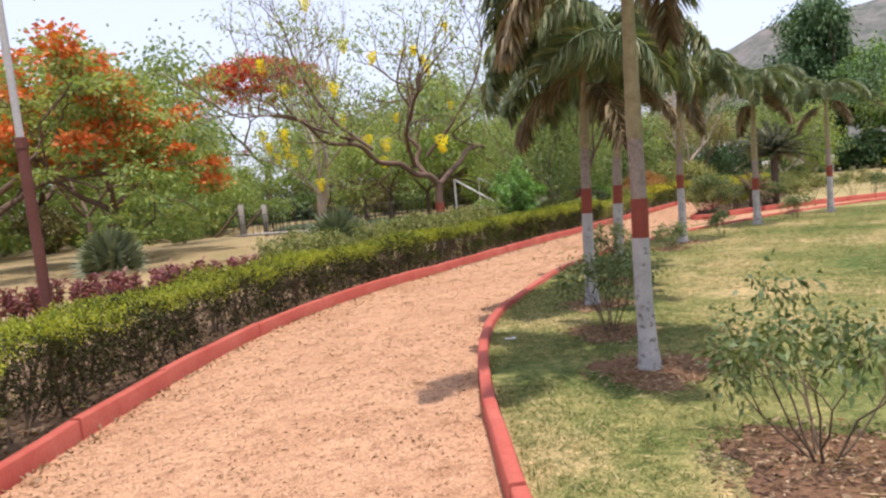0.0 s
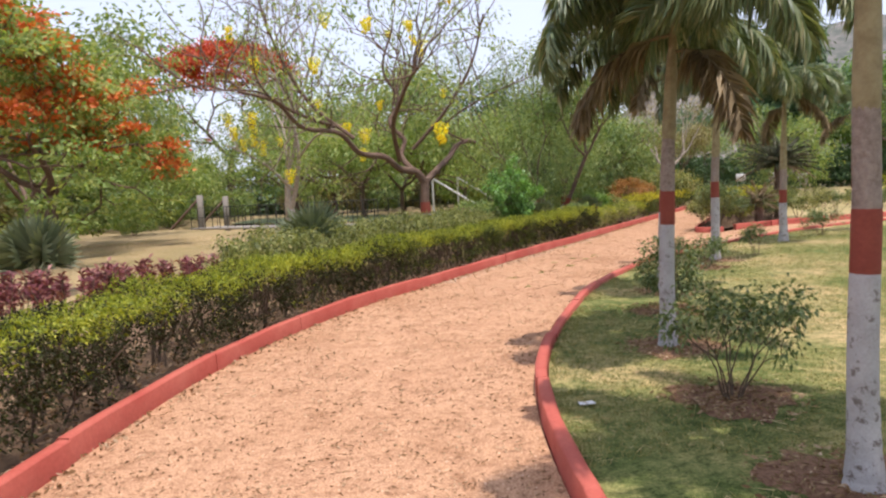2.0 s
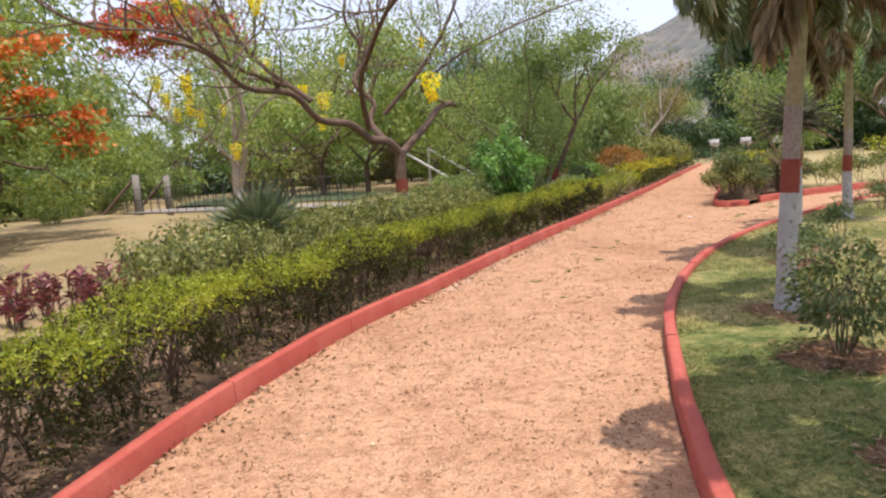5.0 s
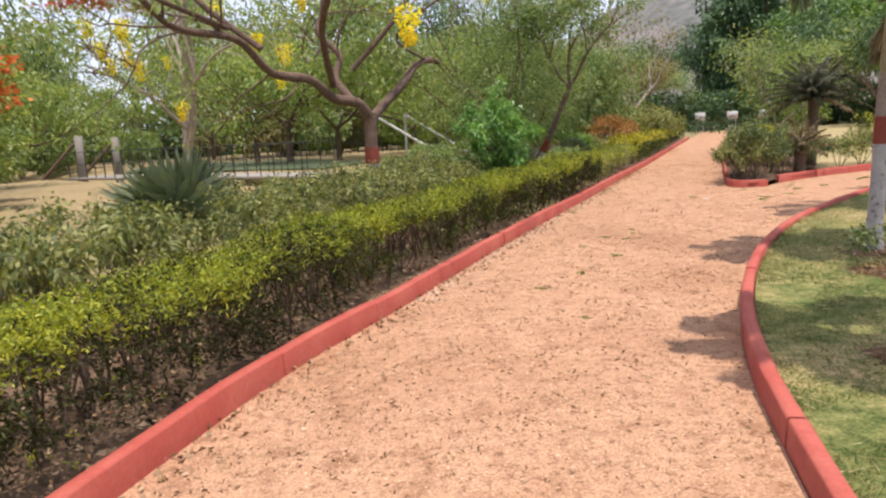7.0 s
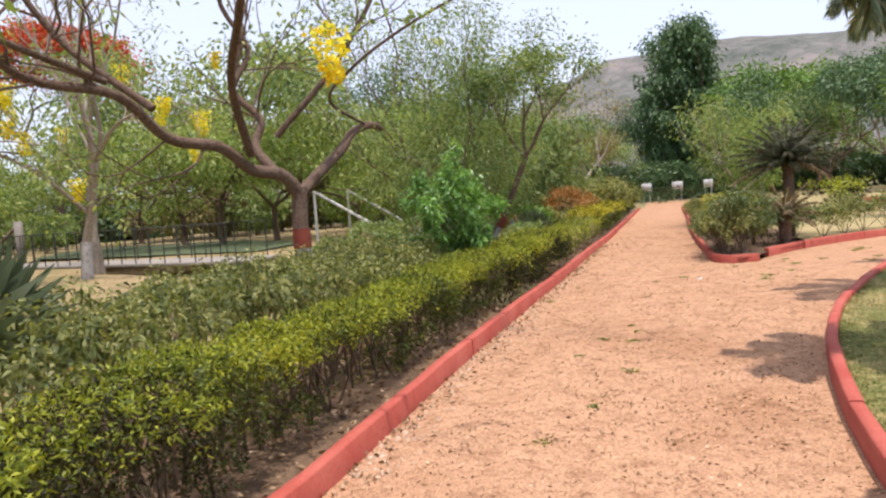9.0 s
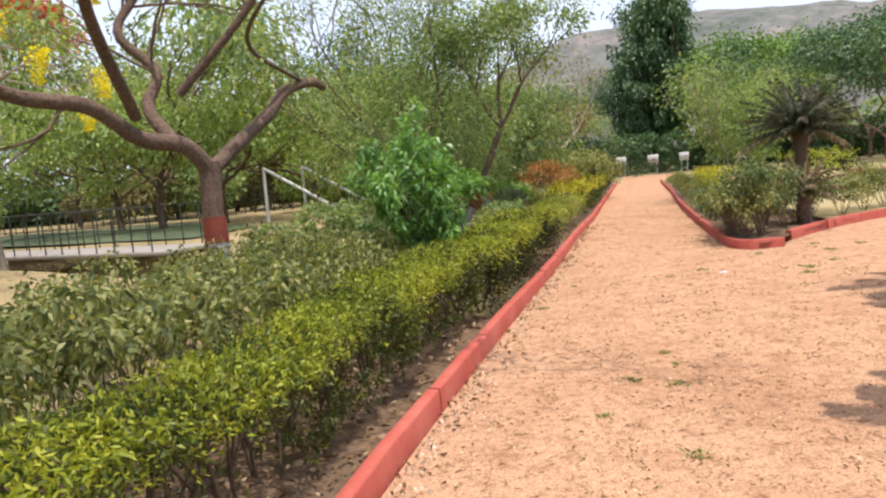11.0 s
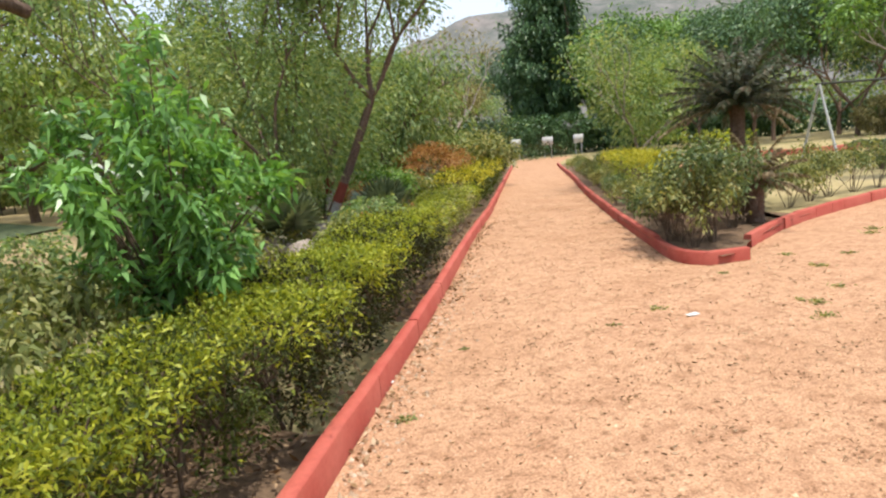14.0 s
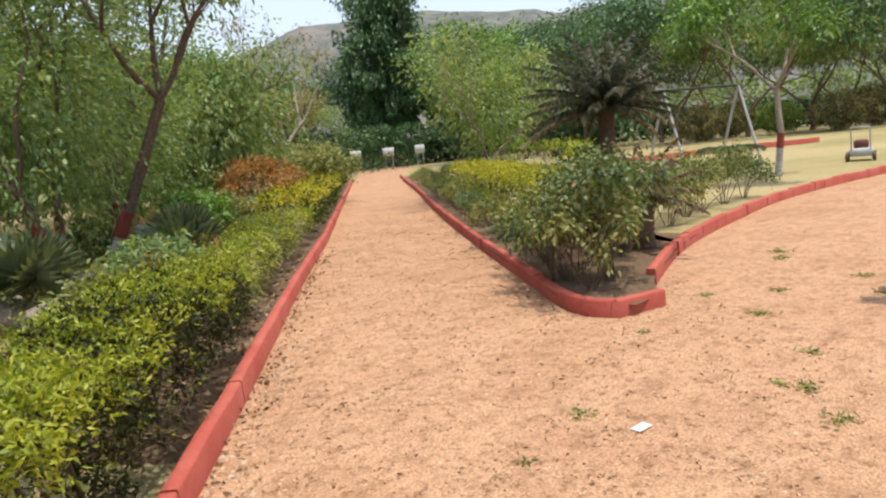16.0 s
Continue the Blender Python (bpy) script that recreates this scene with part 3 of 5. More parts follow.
# ---- plants ----
def unit(v):
    return v / (np.linalg.norm(v, axis=-1, keepdims=True) + 1e-9)


def blob(n, centre, radius, hollow=0.5):
    """Random places in an ellipsoid, thicker towards its skin, and the ways out."""
    d = unit(rng.normal(size=(n, 3)))
    r = rng.uniform(hollow, 1, (n, 1)) ** 0.6
    return np.asarray(centre) + d * r * np.asarray(radius), d


def hedge_sprigs(line, d0, d1, near, far, zlo, zhi, n, wave, open_):
    """Foot, way and tone (fresh growth and light) of leafy sprigs all over a clipped, uneven hedge."""
    u = rng.uniform(d0, d1, n)
    run = np.concatenate([[0], np.cumsum(np.linalg.norm(np.diff(line, axis=0), axis=1))])
    nl = normals_left(line)
    p = np.stack([np.interp(u, run, line[:, 0]), np.interp(u, run, line[:, 1])], 1)
    m = np.stack([np.interp(u, run, nl[:, 0]), np.interp(u, run, nl[:, 1])], 1)
    lump = np.array([noise.noise((a * 1.9, 0.3, d0)) + 0.6 * noise.noise((a * 5.3, 4.3, d0)) for a in u])
    lump2 = np.array([noise.noise((a * 2.3, 8.1, d0)) + 0.6 * noise.noise((a * 6.1, 2.2, d0)) for a in u])
    top = zhi + wave * lump
    nearw, farw = near - wave * lump2, far + wave * lump
    which, a = rng.uniform(0, 1, n), rng.uniform(0, 1, n)
    b = np.abs(rng.normal(0, 0.06, n))
    off, z, ox, oz = np.empty(n), np.empty(n), np.zeros(n), np.zeros(n)
    t = which < 0.44
    off[t], z[t], oz[t] = (nearw + (farw - nearw) * a)[t], (top - b)[t], 1
    f = (which >= 0.44) & (which < 0.84)
    ragged = zlo + 0.22 * np.clip(lump2, -0.6, 1)
    off[f], z[f], ox[f] = (nearw + b * 2.5)[f], (ragged + (top - ragged) * a ** 0.7)[f], -1
    k = which >= 0.84
    off[k], z[k], ox[k] = (farw - b * 2.5)[k], (zlo + (top - zlo) * a)[k], 1
    off[f] += (0.13 * np.clip(1 - (z - zlo) / (0.8 * (zhi - zlo)), 0, 1) ** 1.5)[f]
    bulge = 0.04 * np.sin(np.clip((z - zlo) / (zhi - zlo), 0, 1) * 3.1)
    # rounded shoulders
    edge = np.minimum(np.abs(off - nearw), np.abs(farw - off))
    z = z - np.where(t, 0.09 * np.exp(-edge / 0.08), 0)
    pos = np.column_stack([p + m * (off + bulge * np.sign(ox))[:, None], z])
    way = unit(np.column_stack([m * (ox * 0.8)[:, None], oz * 0.9 + 0.35]) + rng.normal(0, 0.5, (n, 3)))
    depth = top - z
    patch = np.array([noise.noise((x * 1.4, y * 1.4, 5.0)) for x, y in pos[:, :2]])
    # tone by depth: young growth and top light above, face shade below
    fresh_lit = (rng.uniform(0, 1, n) < np.clip(0.98 + patch * 0.8 - depth * (5.0 - 0.5 * open_), 0.02 + 0.03 * open_, 0.97))
    hole = f & (np.array([noise.noise((c * 3.3, q * 4.5, 7.7)) for c, q in zip(u, z)]) > 0.18 - 0.24 * open_) & (z < zlo + 0.75 * (zhi - zlo))
    ok = ~hole
    return pos[ok], way[ok], fresh_lit[ok]


def hedge(name, line, d0, d1, near, far, zlo, zhi, per_m, leaf, label, mats, stems=True, wave=0.08, open_=0.0):
    pos, way, fresh_lit = hedge_sprigs(line, d0, d1, near, far, zlo, zhi, int((d1 - d0) * per_m / 8), wave, open_)
    owner = thing(name, 0, 0, 0, label, "hedge")
    # foliage gets the shade-darkened leaf, the top its yellow young leaf with light
    for nm, sel, mat, lb in (("foliage", ~fresh_lit, mats[0], ""), ("new_growth_lit", fresh_lit, mats[1], "yellow-green young leaves on top, part of their brightness is light put into the colour")):
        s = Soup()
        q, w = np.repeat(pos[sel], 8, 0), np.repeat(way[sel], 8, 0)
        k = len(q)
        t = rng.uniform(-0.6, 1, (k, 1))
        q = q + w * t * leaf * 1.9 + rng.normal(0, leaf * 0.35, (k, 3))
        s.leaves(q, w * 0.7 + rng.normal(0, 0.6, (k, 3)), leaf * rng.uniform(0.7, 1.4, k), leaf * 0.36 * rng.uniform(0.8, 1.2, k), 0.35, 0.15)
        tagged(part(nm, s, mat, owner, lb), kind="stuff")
    if stems:
        s = Soup()
        u = d0
        while u < d1:
            p, m = upon(line, u)
            for _ in range(3):
                o = rng.uniform(near + 0.26, far - 0.1)
                b = np.array([*(p + m * o), 0.02])
                mid = b + np.array([*rng.normal(0, 0.05, 2), zlo + 0.12])
                for _ in range(3):
                    s.tube([b, mid, mid + np.array([*rng.normal(0, 0.14, 2), (zhi - zlo) * rng.uniform(0.5, 0.8)])], [0.012, 0.009, 0.004], 4, False)
            u += rng.uniform(0.2, 0.34)
        tagged(part("branchwork", s, TWIG, owner, "bare brown hedge stems"), kind="stuff")
    return owner


run_left = 0.25 * len(LEFT)
# how far along the left edge a given northing lies
def along_left(y):
    return 0.25 * int(np.abs(LEFT[:, 1] - y).argmin())


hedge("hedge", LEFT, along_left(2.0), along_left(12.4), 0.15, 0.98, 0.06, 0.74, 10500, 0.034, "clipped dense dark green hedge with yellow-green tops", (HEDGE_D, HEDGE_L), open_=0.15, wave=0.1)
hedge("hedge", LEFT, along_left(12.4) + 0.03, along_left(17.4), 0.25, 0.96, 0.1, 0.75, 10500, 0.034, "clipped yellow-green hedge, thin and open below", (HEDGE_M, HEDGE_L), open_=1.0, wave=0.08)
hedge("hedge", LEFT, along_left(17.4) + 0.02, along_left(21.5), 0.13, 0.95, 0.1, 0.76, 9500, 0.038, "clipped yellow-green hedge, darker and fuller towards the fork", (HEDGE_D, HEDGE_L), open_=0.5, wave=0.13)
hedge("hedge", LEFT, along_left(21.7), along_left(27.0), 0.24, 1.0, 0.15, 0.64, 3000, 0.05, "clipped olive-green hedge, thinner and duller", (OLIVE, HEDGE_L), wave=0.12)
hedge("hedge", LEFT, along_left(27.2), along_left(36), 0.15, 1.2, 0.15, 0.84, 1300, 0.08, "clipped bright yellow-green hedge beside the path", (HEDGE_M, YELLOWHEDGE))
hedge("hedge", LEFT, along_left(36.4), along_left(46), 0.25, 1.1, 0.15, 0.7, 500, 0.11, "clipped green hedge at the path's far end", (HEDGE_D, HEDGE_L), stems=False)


def branches(s, start, way, length, radius, depth, tips, spread=0.55, rise_=0.15, kids=(2, 3), shrink=0.72, wob=0.12, sides=6):
    """A limb that bends, thins and forks; gathers its twig ends."""
    k = 5 if length > 0.9 else 3
    p, d = np.array(start, float), unit(np.array(way, float))
    pts = [p]
    for i in range(k):
        d = unit(d + rng.normal(0, wob, 3) + np.array([0, 0, rise_ * 0.25]))
        p = p + d * length / k
        pts.append(p)
    s.tube(pts, np.linspace(radius, radius * 0.62, k + 1), max(3, sides), depth == 0)
    if depth == 0:
        tips.append((pts[-1], d))
        tips.append((pts[-2], d))
        return
    m = rng.integers(kids[0], kids[1] + 1)
    a0 = rng.uniform(0, 6.28)
    ref = unit(np.cross(d, rng.normal(size=3)))
    oth = np.cross(d, ref)
    for i in range(m):
        a = a0 + i * 6.28 / m + rng.normal(0, 0.35)
        w = unit(d + (ref * math.cos(a) + oth * math.sin(a)) * spread * rng.uniform(0.7, 1.3) + np.array([0, 0, rise_]))
        at = pts[-1] if i < 2 else pts[int(rng.integers(2, k))]
        branches(s, at, w, length * shrink * rng.uniform(0.8, 1.15), radius * 0.6, depth - 1, tips, spread, rise_, kids, shrink, wob, sides - 1)


def leaf_cloud(s, tips, n, radius, length, width, flat=1.0, droop=0.2, inner=0.1):
    """Clumps of leaves round the twig ends."""
    c = np.array([t[0] for t in tips])
    k = rng.integers(0, len(c), n)
    off = rng.normal(0, 0.55, (n, 3)) * radius
    off[:, 2] *= flat
    pos = c[k] + off
    way = unit(off + rng.normal(0, 0.5 * radius, (n, 3)) + np.array([0, 0, -droop * radius]))
    s.leaves(pos, way, length * rng.uniform(0.7, 1.3, n), width * rng.uniform(0.8, 1.2, n), 0.3, droop)


def tree(name, x, y, z, label, height, trunk_h, radius, depth, leaf_mat, n, clump, leaf, bark=BARK, spread=0.6, rise_=0.2, lean=(0, 0), kids=(2, 3), flat=0.6, flower=None, category="tree", group="", paint=False, shrink=0.74, droop=0.2, mass=None):
    owner = thing(name, x, y, z, label, category, group)
    s, tips = Soup(), []
    top = np.array([lean[0], lean[1], trunk_h])
    mid = top * 0.5 + np.array([*rng.normal(0, 0.03 * trunk_h, 2), 0])
    s.tube([(0, 0, -0.1), (0, 0, 0.05), mid, top], [radius * 1.45, radius * 1.15, radius, radius * 0.85], 9, False)
    first = (height - trunk_h) / sum(shrink ** i for i in range(depth + 1)) * 1.15
    m = kids[1]
    a0 = rng.uniform(0, 6.28)
    for i in range(m):
        a = a0 + i * 6.28 / m + rng.normal(0, 0.3)
        w = np.array([math.cos(a) * spread, math.sin(a) * spread, 0.75]) + np.array([lean[0], lean[1], 0]) * 0.2
        branches(s, top - np.array([0, 0, 0.08 * i * radius]), w, first, radius * 0.62, depth, tips, spread, rise_, kids, shrink)
    part("trunk", s, bark, owner, smooth=True)
    if n:
        s = Soup()
        if mass:
            rx, rz, zc = mass
            k = int(n * 0.75)
            q, d = blob(k, (0, 0, 0), (1, 1, 1), 0.5)
            lump = np.array([noise.noise((v[0] * 2.6 + x, v[1] * 2.6 + y, v[2] * 3.4)) + 0.5 * noise.noise((v[0] * 6 + x, v[1] * 6, v[2] * 7)) for v in d])
            q = q * (0.85 + 0.62 * lump)[:, None] * np.array([rx, rx, rz]) + np.array([lean[0], lean[1], zc])
            s.leaves(q, unit(d + rng.normal(0, 0.6, (k, 3)) + np.array([0, 0, -droop])), leaf * rng.uniform(0.7, 1.3, k), leaf * 0.45 * rng.uniform(0.8, 1.2, k), 0.3, droop)
        leaf_cloud(s, tips, n // 3 if mass else n, clump, leaf, leaf * 0.45, flat, droop)
        part("crown", s, leaf_mat, owner)
    if flower:
        fm, fn, fr, fl, nm = flower
        s = Soup()
        zs = np.array([t[0][2] for t in tips])
        pick = [t for t, zz in zip(tips, zs) if zz > np.quantile(zs, 0.12) and rng.uniform() < 0.3]
        if pick:
            leaf_cloud(s, [(t[0] + np.array([0, 0, clump * 0.45]), t[1]) for t in pick], fn, fr, fl, fl * 0.7, 0.45, 0.0)
            tagged(part("blossom", s, fm, owner, nm), kind="stuff")
    if paint:
        for nm, z0, z1, mt, lb in (("whitewash_band", 0.0, 0.62, WHITEWASH, "whitewashed trunk foot"), ("red_band", 0.62, 0.95, REDBAND, "red oxide band above the whitewash")):
            s = Soup()
            f = lambda q: (top * q / trunk_h) if q > mid[2] else (mid * (q / mid[2]))
            s.tube([f(z0), f((z0 + z1) / 2), f(z1)], [radius * 1.22, radius * 1.16, radius * 1.1], 10, False)
            part(nm, s, mt, owner, lb)
    return owner


def frond(s, length, n=70, leaf=0.32, droop=0.9, up=0.9, plume=True, width=0.028, sides=1.0):
    """An arching feather frond along +x."""
    t = np.linspace(0, 1, 9)
    ang = up - (up + droop) * t ** 0.95
    step = length / 8
    x = np.concatenate([[0], np.cumsum(np.cos(ang[:-1]) * step)])
    z = np.concatenate([[0], np.cumsum(np.sin(ang[:-1]) * step)])
    pts = np.column_stack([x, np.zeros(9), z])
    s.tube(pts, np.linspace(0.016, 0.004, 9), 4)
    u = rng.uniform(0.16, 1, n)
    p = np.column_stack([np.interp(u, t, x), np.zeros(n), np.interp(u, t, z)])
    d = np.column_stack([np.interp(u, t, np.cos(ang)), np.zeros(n), np.interp(u, t, np.sin(ang))])
    side = np.where(rng.uniform(size=n) < 0.5, -1.0, 1.0)
    lat = np.column_stack([np.zeros(n), side, np.zeros(n)]) * sides
    nrm = np.column_stack([-d[:, 2], np.zeros(n), d[:, 0]]) * rng.uniform(-0.75, 0.55, (n, 1)) * (1.0 if plume else 0.35)
    way = unit(d * 0.55 + lat * rng.uniform(0.4, 1, (n, 1)) + nrm + np.array([0, 0, -0.35]))
    ll = leaf * (1 - 0.55 * u ** 3) * rng.uniform(0.8, 1.15, n)
    # two-piece hanging leaflets
    w = width * rng.uniform(0.8, 1.2, n)
    b = unit(np.cross(way, rng.normal(0, 0.3, (n, 3)) + d))
    mid = p + way * ll[:, None] * 0.55
    tip = mid + unit(way + np.array([0, 0, -0.9])) * ll[:, None] * 0.5
    v = np.stack([p - b * w[:, None] * 0.3, p + b * w[:, None] * 0.3, mid + b * w[:, None] * 0.5, mid - b * w[:, None] * 0.5, tip], 1)
    i = 5 * np.arange(n)[:, None]
    s.add(v.reshape(-1, 3), np.vstack([np.hstack([i, i + 1, i + 2, i + 3]), np.hstack([i + 3, i + 2, i + 4, i + 4])]))


FRONDS = []
for k in range(6):
    s = Soup()
    frond(s, rng.uniform(1.2, 1.5), 520, 0.34, 1.35 + 0.15 * rng.uniform(), 1.05 + 0.2 * rng.uniform(), True, 0.019)
    FRONDS.append(s.mesh("frond", PALMLEAF))
DRY = []
for k in range(2):
    s = Soup()
    frond(s, 1.1, 260, 0.32, 1.45, -0.1)
    DRY.append(s.mesh("dry_frond", DRYFROND))


def palm(x, y, z, height, lean, r, label, n_fr=12, red=1.07, first_turn=0, stub=0.42, size=1.0):
    """Feather palm: ringed trunk, whitewashed foot, red band, green sheath, drooping fronds."""
    owner = thing("palm_tree", x, y, z, label, "palm tree", "palms along the kerb")
    def at(h):
        q = h / height
        return np.array([lean[0] * q * q, lean[1] * q * q, h])
    def rad(h):
        return r * (1 + 0.55 * math.exp(-h / 0.12) - 0.22 * h / height)
    def piece(nm, h0, h1, mat, lb, extra=0.0, rings=True):
        s, hs, rs = Soup(), [], []
        h = h0
        while h < h1 - 1e-6:
            nxt = min(h + rng.uniform(0.09, 0.15), h1)
            if rings:
                hs += [h, h + 0.012, nxt - 0.012]
                rs += [rad(h) * 0.992, rad(h) * 1.008, rad(nxt) * 1.0]
            else:
                hs += [h]
                rs += [rad(h)]
            h = nxt
        hs.append(h1)
        rs.append(rad(h1) * 0.97)
        s.tube([at(q) + np.array([0.004 * math.sin(q * 5 + x), 0.004 * math.cos(q * 4 + y), 0]) for q in hs], np.array(rs) + extra, 14, False)
        part(nm, s, mat, owner, lb, smooth=True)
    sheath = red + 0.27 + stub
    piece("whitewash_band", -0.05, red, WHITEWASH, "grey-white limewashed lower trunk with ring scars", 0.003)
    piece("red_band", red, red + 0.27, REDBAND, "red oxide painted band", 0.003)
    piece("trunk", red + 0.27, sheath, PALMBARK, "ringed brown upper trunk")
    s = Soup()
    s.tube([at(sheath - 0.02), at(sheath + 0.08), at(sheath + 0.5), at(height - 0.2), at(height), at(height) + (0, 0, 0.25)], [rad(sheath) * 0.98, rad(sheath) * 1.05, r * 0.8, r * 0.55, r * 0.4, 0.01], 12)
    part("crown_sheath", s, SHEATH, owner, "olive-brown leaf sheath", smooth=True)
    top = at(height)
    for i in range(n_fr):
        turn = first_turn + i * 137.5 + rng.normal(0, 12)
        m = Matrix.Translation(top + np.array([0, 0, rng.uniform(-0.15, 0.1)])) @ Matrix.Rotation(radians(turn), 4, "Z") @ Matrix.Rotation(radians(rng.uniform(-18, 26)), 4, "Y") @ Matrix.Rotation(radians(rng.normal(0, 20)), 4, "X") @ Matrix.Scale(size, 4)
        part("frond", FRONDS[i % 6], PALMLEAF, owner, at=m)
    for i in range(2):
        m = Matrix.Translation(top - np.array([0, 0, 0.1 + 0.14 * i])) @ Matrix.Rotation(radians(first_turn + 70 + i * 130), 4, "Z") @ Matrix.Scale(size * 0.85, 4)
        part("dry_frond", DRY[i % 2], DRYFROND, owner, "brown withered frond hanging down", at=m)
    return owner


PL = "feather palm with whitewashed trunk foot, red band and drooping fronds"
palm(1.37, 4.72, 0.08, 3.3, (0.05, 0.0), 0.06, PL, 16, 0.96, -15, 0.42, 1.35)
palm(1.58, 7.42, 0.08, 2.65, (0.12, 0.02), 0.06, PL, 15, 1.03, 80, 0.42, 1.22)
palm(2.64, 10.2, 0.08, 2.95, (0.2, -0.02), 0.075, PL, 16, 1.0, 140, 0.42, 1.1)
palm(4.60, 13.0, 0.08, 3.0, (0.1, 0.0), 0.07, PL, 16, 1.05, 200, 0.42, 1.15)
palm(7.2, 15.5, 0.08, 3.0, (0.06, 0.0), 0.075, PL, 15, 0.8, 250, 0.42, 1.15)
palm(9.75, 17.0, 0.08, 2.9, (0.05, 0.1), 0.07, "slender feather palm with whitewashed foot, its fronds few and short", 5, 0.9, 300)


def bush(name, x, y, z, label, height, width, leaf_mat, n, leaf, stems=7, category="shrub", group="", spread=1.0, lw=0.5, droop=0.25, bark=TWIG, bare=0.0, clump=None, body=False):
    """Many-stemmed bush: stems from one foot, leaves along their upper part."""
    owner = thing(name, x, y, z, label, category, group)
    s, tips = Soup(), []
    for i in range(stems):
        a = i * 6.28 / stems + rng.normal(0, 0.3)
        w = np.array([math.cos(a) * 0.5 * spread * width / height, math.sin(a) * 0.5 * spread * width / height, 1.0])
        branches(s, (math.cos(a) * 0.03, math.sin(a) * 0.03, -0.03), w, height * rng.uniform(0.38, 0.55), 0.003 + 0.005 * height, 2, tips, 0.55, 0.15, (2, 2), 0.62, 0.16, 5)
    tagged(part("branchwork", s, bark, owner, "thin brown stems"), kind="stuff")
    s = Soup()
    tips = [t for t in tips if t[0][2] > bare]
    if body:
        q, d = blob(n, (0, 0, 0), (1, 1, 1), 0.45)
        k = np.array([noise.noise((v[0] * 2.2 + x, v[1] * 2.2 + y, v[2] * 2.2)) for v in d])
        q = q * (0.86 + 0.42 * k)[:, None] * np.array([width / 2, width / 2, height * 0.46]) + np.array([0, 0, height * 0.54])
        way = unit(d + rng.normal(0, 0.6, (n, 3)) + np.array([0, 0, -droop]))
        thin = np.array([noise.noise((v[0] * 5 / width + x, v[1] * 5 / width, v[2] * 5 / width)) for v in q]) > -0.22
        m = int(thin.sum())
        s.leaves(q[thin], way[thin], leaf * rng.uniform(0.7, 1.3, m), leaf * lw * rng.uniform(0.8, 1.2, m), 0.3, droop)
    else:
        leaf_cloud(s, tips, n, clump or width * 0.13, leaf, leaf * lw, 1.0, droop)
    part("foliage", s, leaf_mat, owner)
    return owner


def mulch(x, y, r, z=0.105):
    s = Soup()
    a = np.linspace(0, 6.28, 25)[:-1]
    rr = r * (0.85 + 0.16 * np.sin(3 * a + x * 5) + 0.10 * np.sin(7 * a + y * 3) + 0.07 * np.sin(11 * a))
    ring = np.column_stack([x + rr * np.cos(a), y + rr * np.sin(a), np.full(24, z)])
    inn = np.column_stack([x + rr * 0.5 * np.cos(a), y + rr * 0.5 * np.sin(a), np.full(24, z + 0.012)])
    s.add(np.vstack([ring, inn, [(x, y, z + 0.01)]]), [[i, (i + 1) % 24, 24 + (i + 1) % 24, 24 + i] for i in range(24)] + [[24 + i, 24 + (i + 1) % 24, 48, 48] for i in range(24)])
    n = int(900 * r * r * 4)
    q, w = blob(n, (x, y, z + 0.012), (r * 1.15, r * 1.15, 0.01), 0.0)
    d = unit(np.column_stack([rng.normal(size=(n, 2)), rng.normal(0, 0.15, n)]))
    t = Soup()
    t.leaves(q, d, rng.uniform(0.02, 0.06, n), rng.uniform(0.008, 0.02, n), 0.2, 0)
    owner = tagged(part("mulch_patch", s, MULCH), "ring of reddish dry leaf mulch round a plant", "mulch", "mulch rings", "stuff")
    tagged(part("chips", t, LITTER, owner), kind="stuff")


for x, y, r in ((1.42, 4.7, 0.5), (1.62, 7.4, 0.42), (2.68, 10.15, 0.42), (4.6, 12.95, 0.38), (1.42, 6.0, 0.42), (2.2, 8.95, 0.42), (1.65, 2.95, 0.55), (4.05, 12.1, 0.35)):
    mulch(x, y, r)
bush("rose_bush", 1.62, 2.98, 0.1, "straggly rose bush with sparse dark leaves", 0.8, 0.75, ROSELEAF, 1500, 0.042, 9, "rose bush", "roses on the lawn", bare=0.15, clump=0.09)
bush("rose_bush", 1.42, 6.0, 0.1, "straggly rose bush with sparse dark leaves", 0.75, 0.62, ROSELEAF, 1500, 0.04, 9, "rose bush", "roses on the lawn", clump=0.09, spread=0.7)
bush("rose_bush", 2.2, 8.95, 0.1, "dense rose bush with dull green leaves", 0.85, 0.75, ROSELEAF, 3000, 0.04, 9, "rose bush", "roses on the lawn", spread=0.5, body=True)
bush("rose_bush", 4.05, 12.1, 0.1, "low rose bush with pale green leaves", 0.5, 0.6, ROSELEAF, 900, 0.045, 7, "rose bush", "roses on the lawn")
bush("rose_bush", 5.5, 13.4, 0.1, "thin young rose bush on the lawn edge", 0.55, 0.5, ROSELEAF, 600, 0.045, 6, "rose bush", "roses on the lawn")
bush("rose_bush", 8.5, 16.3, 0.1, "leafy rose bush on the lawn edge", 0.6, 0.7, ROSELEAF, 900, 0.05, 7, "rose bush", "roses on the lawn")

# ---- behind the hedge ----
pl = thing("lamp_post", -3.82, 6.5, gz(-3.82, 6.5), "tall post, maroon below and grey above, leaning slightly", "post")
s = Soup()
s.tube([(0, 0, -0.1), (-0.01, 0, 1.2), (-0.03, 0, 2.3)], [0.055, 0.052, 0.05], 12, False)
lower = part("lower_pole", s, MAROON, pl, "maroon painted lower pole", smooth=True)
s = Soup()
s.tube([(-0.03, 0, 2.28), (-0.06, 0, 4.0), (-0.1, 0, 6.0)], [0.036, 0.034, 0.03], 12)
